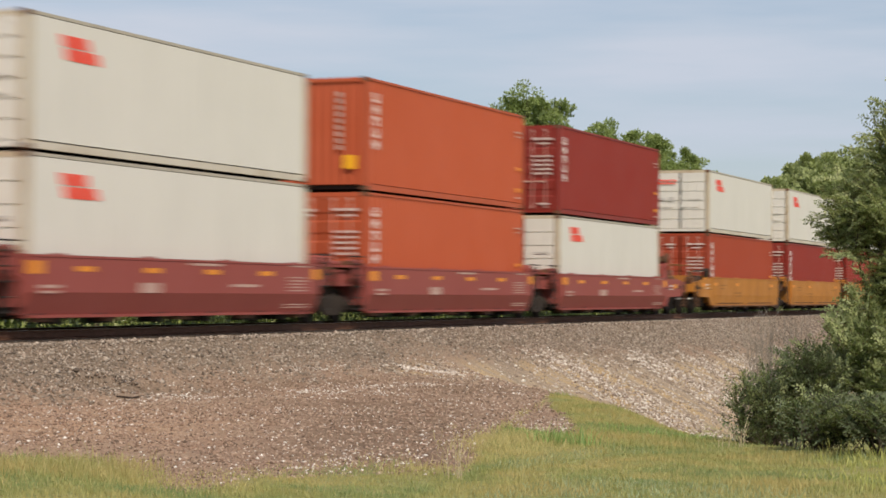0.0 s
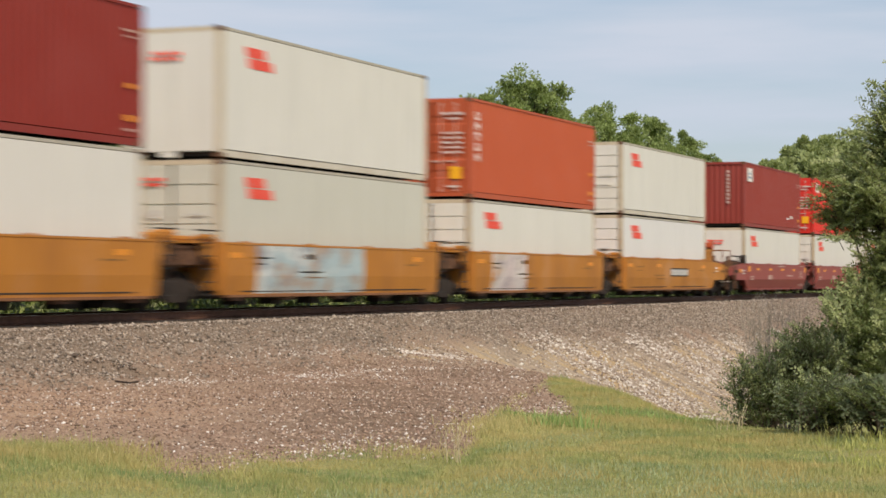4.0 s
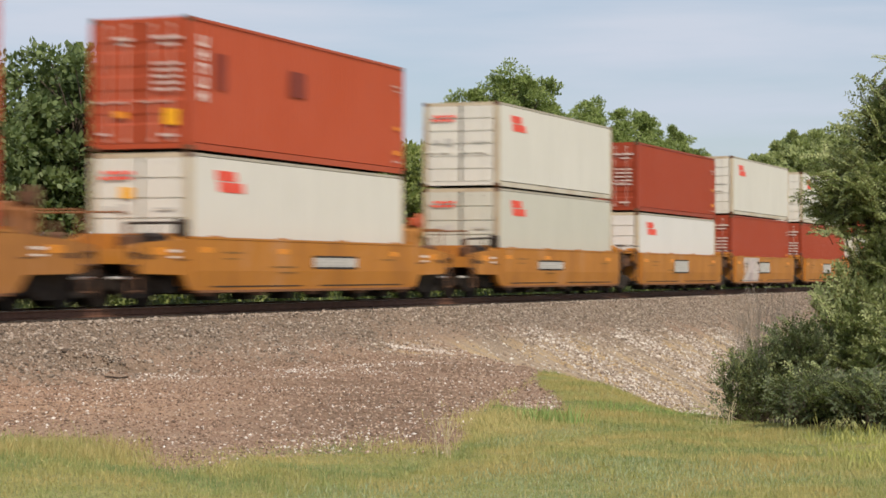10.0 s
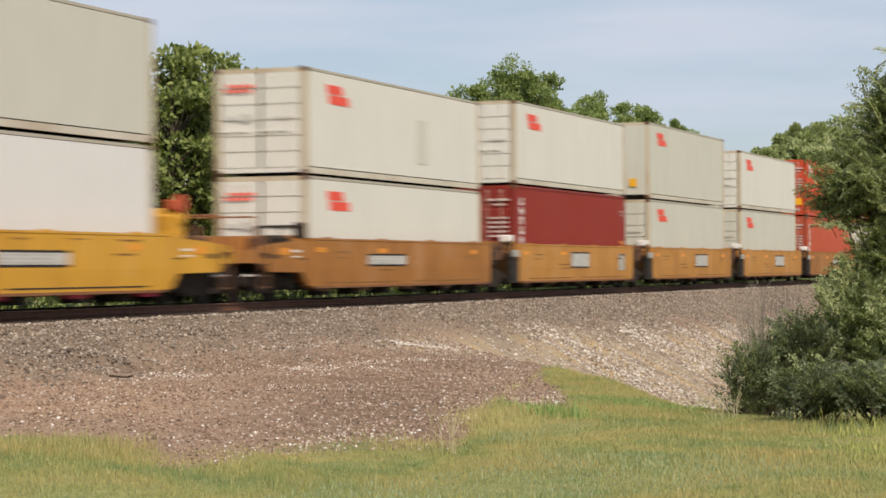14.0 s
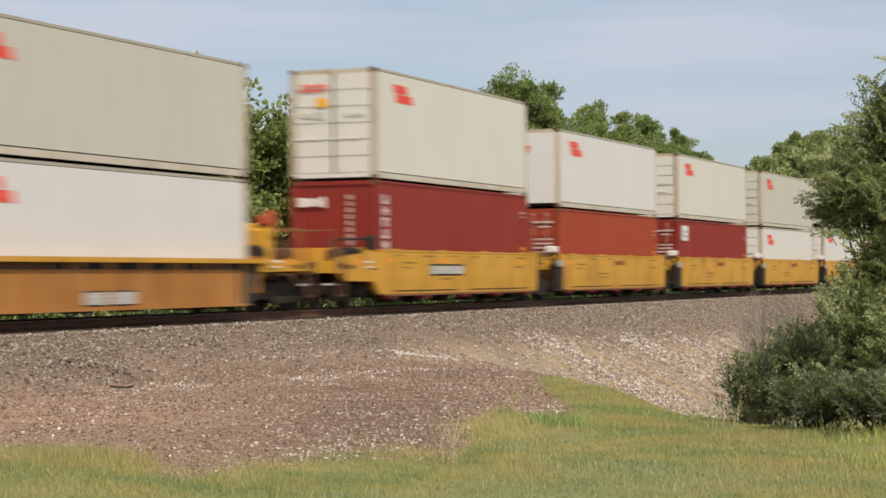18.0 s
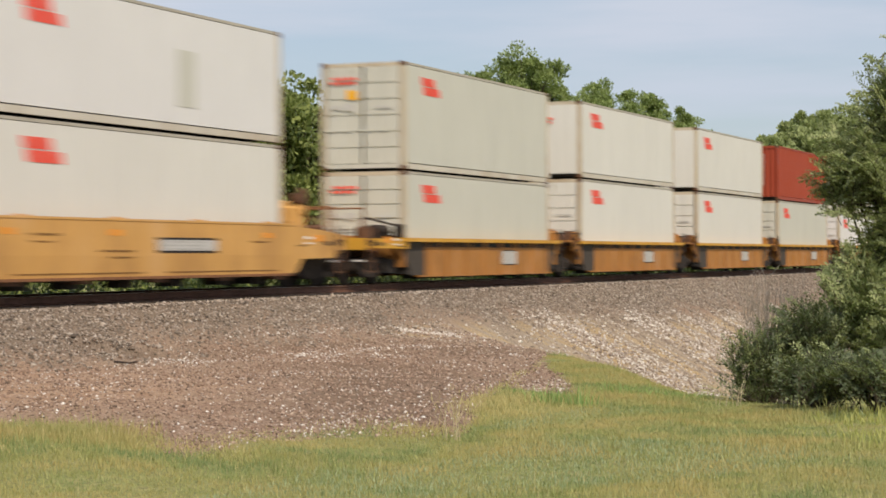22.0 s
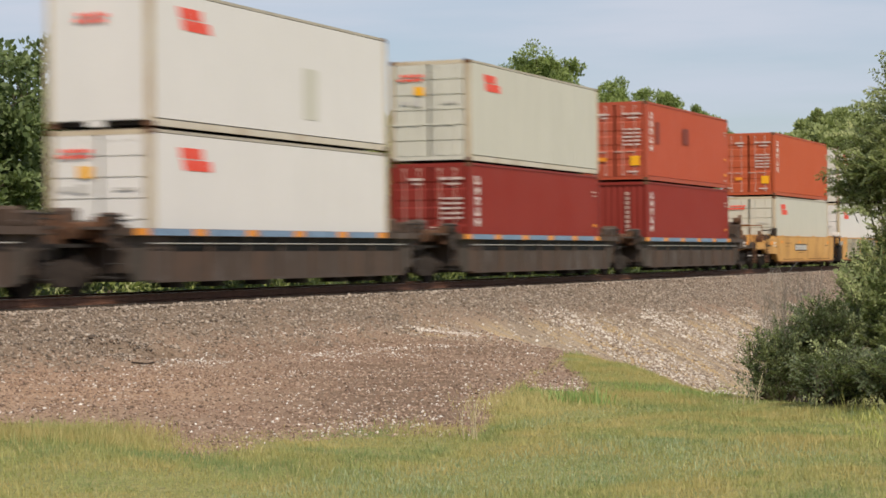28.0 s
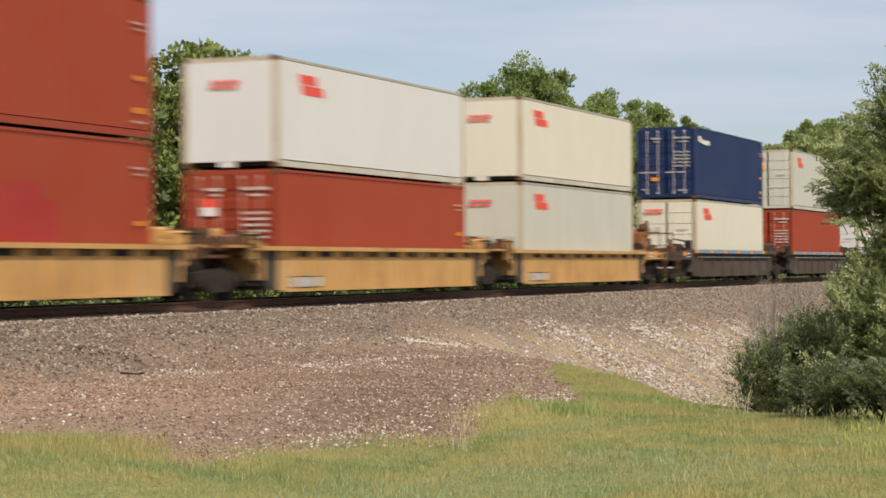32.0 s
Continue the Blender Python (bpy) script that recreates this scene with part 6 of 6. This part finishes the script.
# ---- grass of the verge ----
def grass_field(name, n, xr, yr, tall, wide, mat, density, label, seed):
    rng = np.random.default_rng(seed)
    x, y = rng.uniform(*xr, n), rng.uniform(*yr, n)
    keep = rng.uniform(size=n) < density(x, y)
    x, y = x[keep], y[keep]
    n = len(x)
    z = height(x, y) - 0.01
    h = tall * rng.lognormal(0, 0.3, n) * (0.75 + 0.35 * ripple(x, y, 1.1, 3))
    a = rng.uniform(0, 6.28, n)
    lean = rng.normal(0, 0.33, (n, 2)) * h[:, None]
    w = wide * rng.uniform(0.6, 1.3, n)
    sx, sy = np.cos(a) * w / 2, np.sin(a) * w / 2
    v = np.stack([np.stack([x - sx, y - sy, z], -1), np.stack([x + sx, y + sy, z], -1),
                  np.stack([x + sx * 0.7 + lean[:, 0] * 0.4, y + sy * 0.7 + lean[:, 1] * 0.4, z + h * 0.6], -1),
                  np.stack([x - sx * 0.7 + lean[:, 0] * 0.4, y - sy * 0.7 + lean[:, 1] * 0.4, z + h * 0.6], -1),
                  np.stack([x + lean[:, 0], y + lean[:, 1], z + h], -1)], 1).reshape(-1, 3)
    k = np.arange(n)[:, None] * 5
    tri = np.concatenate([k + np.array([[0, 1, 2]]), k + np.array([[0, 2, 3]]), k + np.array([[3, 2, 4]])])
    me = bpy.data.meshes.new(name)
    me.vertices.add(len(v))
    me.vertices.foreach_set("co", v.ravel())
    me.loops.add(len(tri) * 3)
    me.loops.foreach_set("vertex_index", tri.ravel())
    me.polygons.add(len(tri))
    me.polygons.foreach_set("loop_start", np.arange(len(tri)) * 3)
    me.update(calc_edges=True)
    me.materials.append(mat)
    tagged(new(name, me), label, "grass", kind="stuff")


in_grass = lambda x, y: ground_masks(x, y)[0] * (np.arctan2(y, x) > 0.14) * (np.arctan2(y, x) < 0.61)
grass_field("grass", 330000, (12, 46), (2.5, 14.5), 0.066, 0.010, M_GRASS, in_grass, "short green summer grass on the verge", 21)
grass_field("straw_grass", 110000, (12, 46), (2.5, 14.5), 0.065, 0.006, M_STRAW, lambda x, y: in_grass(x, y) * np.clip(0.35 + 0.6 * ripple(x, y, 0.8, 5), 0, 1), "dry straw blades among the grass", 22)
grass_field("sage_grass", 60000, (12, 34), (2.5, 9.0), 0.075, 0.010, M_SAGE, lambda x, y: in_grass(x, y) * np.clip(ripple(x, y, 0.7, 9) * 2, 0, 1), "blue-green weeds among the grass", 23)
grass_field("ditch_grass", 22000, (36, 75), (7, 15.0), 0.06, 0.010, M_GRASS, lambda x, y: ground_masks(x, y)[0], "rank grass in the ditch", 24)


def verge_edge(x, y):
    """A band along the border of grass and dirt."""
    wob = 0.55 * ripple(x, y, 0.9, 0.4) + 0.35 * ripple(x, y, 2.6, 1.3)
    d = grass_reach(np.degrees(np.arctan2(y, x))) + wob - np.hypot(x, y)
    return np.exp(-((d + 0.1) / 0.95) ** 2) * (0.35 + 0.65 * (ripple(x, y, 1.9, 6) > -0.1))


grass_field("edge_grass", 60000, (17, 39), (5.5, 14.5), 0.095, 0.007, M_STRAW, verge_edge, "dry yellow grass along the edge of the dirt", 62)
grass_field("edge_weeds", 30000, (17, 39), (5.5, 14.5), 0.08, 0.009, M_GRASS, verge_edge, "thin green grass along the edge of the dirt", 63)
near_spot = lambda x0, y0, r: (lambda x, y: np.exp(-((x - x0) ** 2 + (y - y0) ** 2) / r ** 2))
for i, (x0, y0, r, tall) in enumerate(((29.1, 9.65, 0.26, 0.27), (29.3, 9.3, 0.26, 0.27), (31.0, 10.75, 0.3, 0.10), (33.2, 9.5, 0.5, 0.12), (28.9, 4.75, 0.6, 0.20), (25.4, 4.0, 0.7, 0.17), (23.6, 3.5, 0.6, 0.15), (27.5, 4.5, 0.6, 0.18), (32.6, 8.4, 0.5, 0.10))):
    grass_field("weed_tuft", 2000 if y0 < 5 else 4200, (x0 - 1.6, x0 + 1.6), (y0 - 1.6, y0 + 1.6), tall, 0.016, M_WEED_DRY if y0 < 5 else M_WEED, near_spot(x0, y0, r), "leafy weeds in the grass verge", 40 + i)
grass_field("dry_grass", 60000, (24, 34), (7.5, 12.5), 0.14, 0.008, M_STRAW, lambda x, y: np.exp(-((x - 28.2) / 1.7) ** 2 - ((y - 9.9 - (x - 28.2) * 0.25) / 0.5) ** 2), "dry yellowed grass at the edge of the dirt", 61)
grass_field("tall_straw", 350, (14, 36), (3, 12), 0.26, 0.006, M_STRAW, in_grass, "tall dry seed stalks above the grass", 60)


lush = lambda x, y: np.exp(-((np.hypot(x, y) - 24.4) / 0.9) ** 2) * np.clip((np.degrees(np.arctan2(y, x)) - 28.5) / 2, 0, 1)
grass_field("rank_grass", 50000, (17, 23), (10.5, 16), 0.15, 0.009, M_GRASS, lush, "long soft grass with yellow tips at the dirt's edge", 64)
grass_field("rank_straw", 26000, (17, 23), (10.5, 16), 0.17, 0.006, M_STRAW, lush, "long dry grass at the dirt's edge", 65)


# ---- motion ----
def motions():
    times = [0, 2, 4, 6, 8, 10, 12, 14, 16, 18, 20, 22, 24, 26, 28, 30, 32]
    for ob, s, z in MOVING:
        walk(ob, [(t, pose(s + travelled(t), TRACK_Y, z)) for t in times])
    # wheels roll with the way gone; all of them turn alike, so they share the keys of one
    turn = 1.2
    first = WHEELSETS[0]
    rows, t = [], 0.0
    n = int((travelled(32) - travelled(0)) / 0.422 / turn) + 1
    grid = np.linspace(0, 32, 961)
    way = np.array([travelled(g) - travelled(0) for g in grid])
    for i in range(n + 1):
        s = min(i * turn * 0.422, way[-1])
        rows.append((float(np.interp(s, way, grid)), pose(0, 0, 0, 0, math.degrees(s / 0.422), 0)))
    walk(first, rows)
    keys = first.animation_data
    for ob in scene.objects:
        if ob.name.startswith("wheelset") and ob is not first:
            ob.rotation_mode = "QUATERNION"
            ob.animation_data_create()
            ob.animation_data.action = keys.action
            ob.animation_data.action_slot = keys.action_slot


motions()
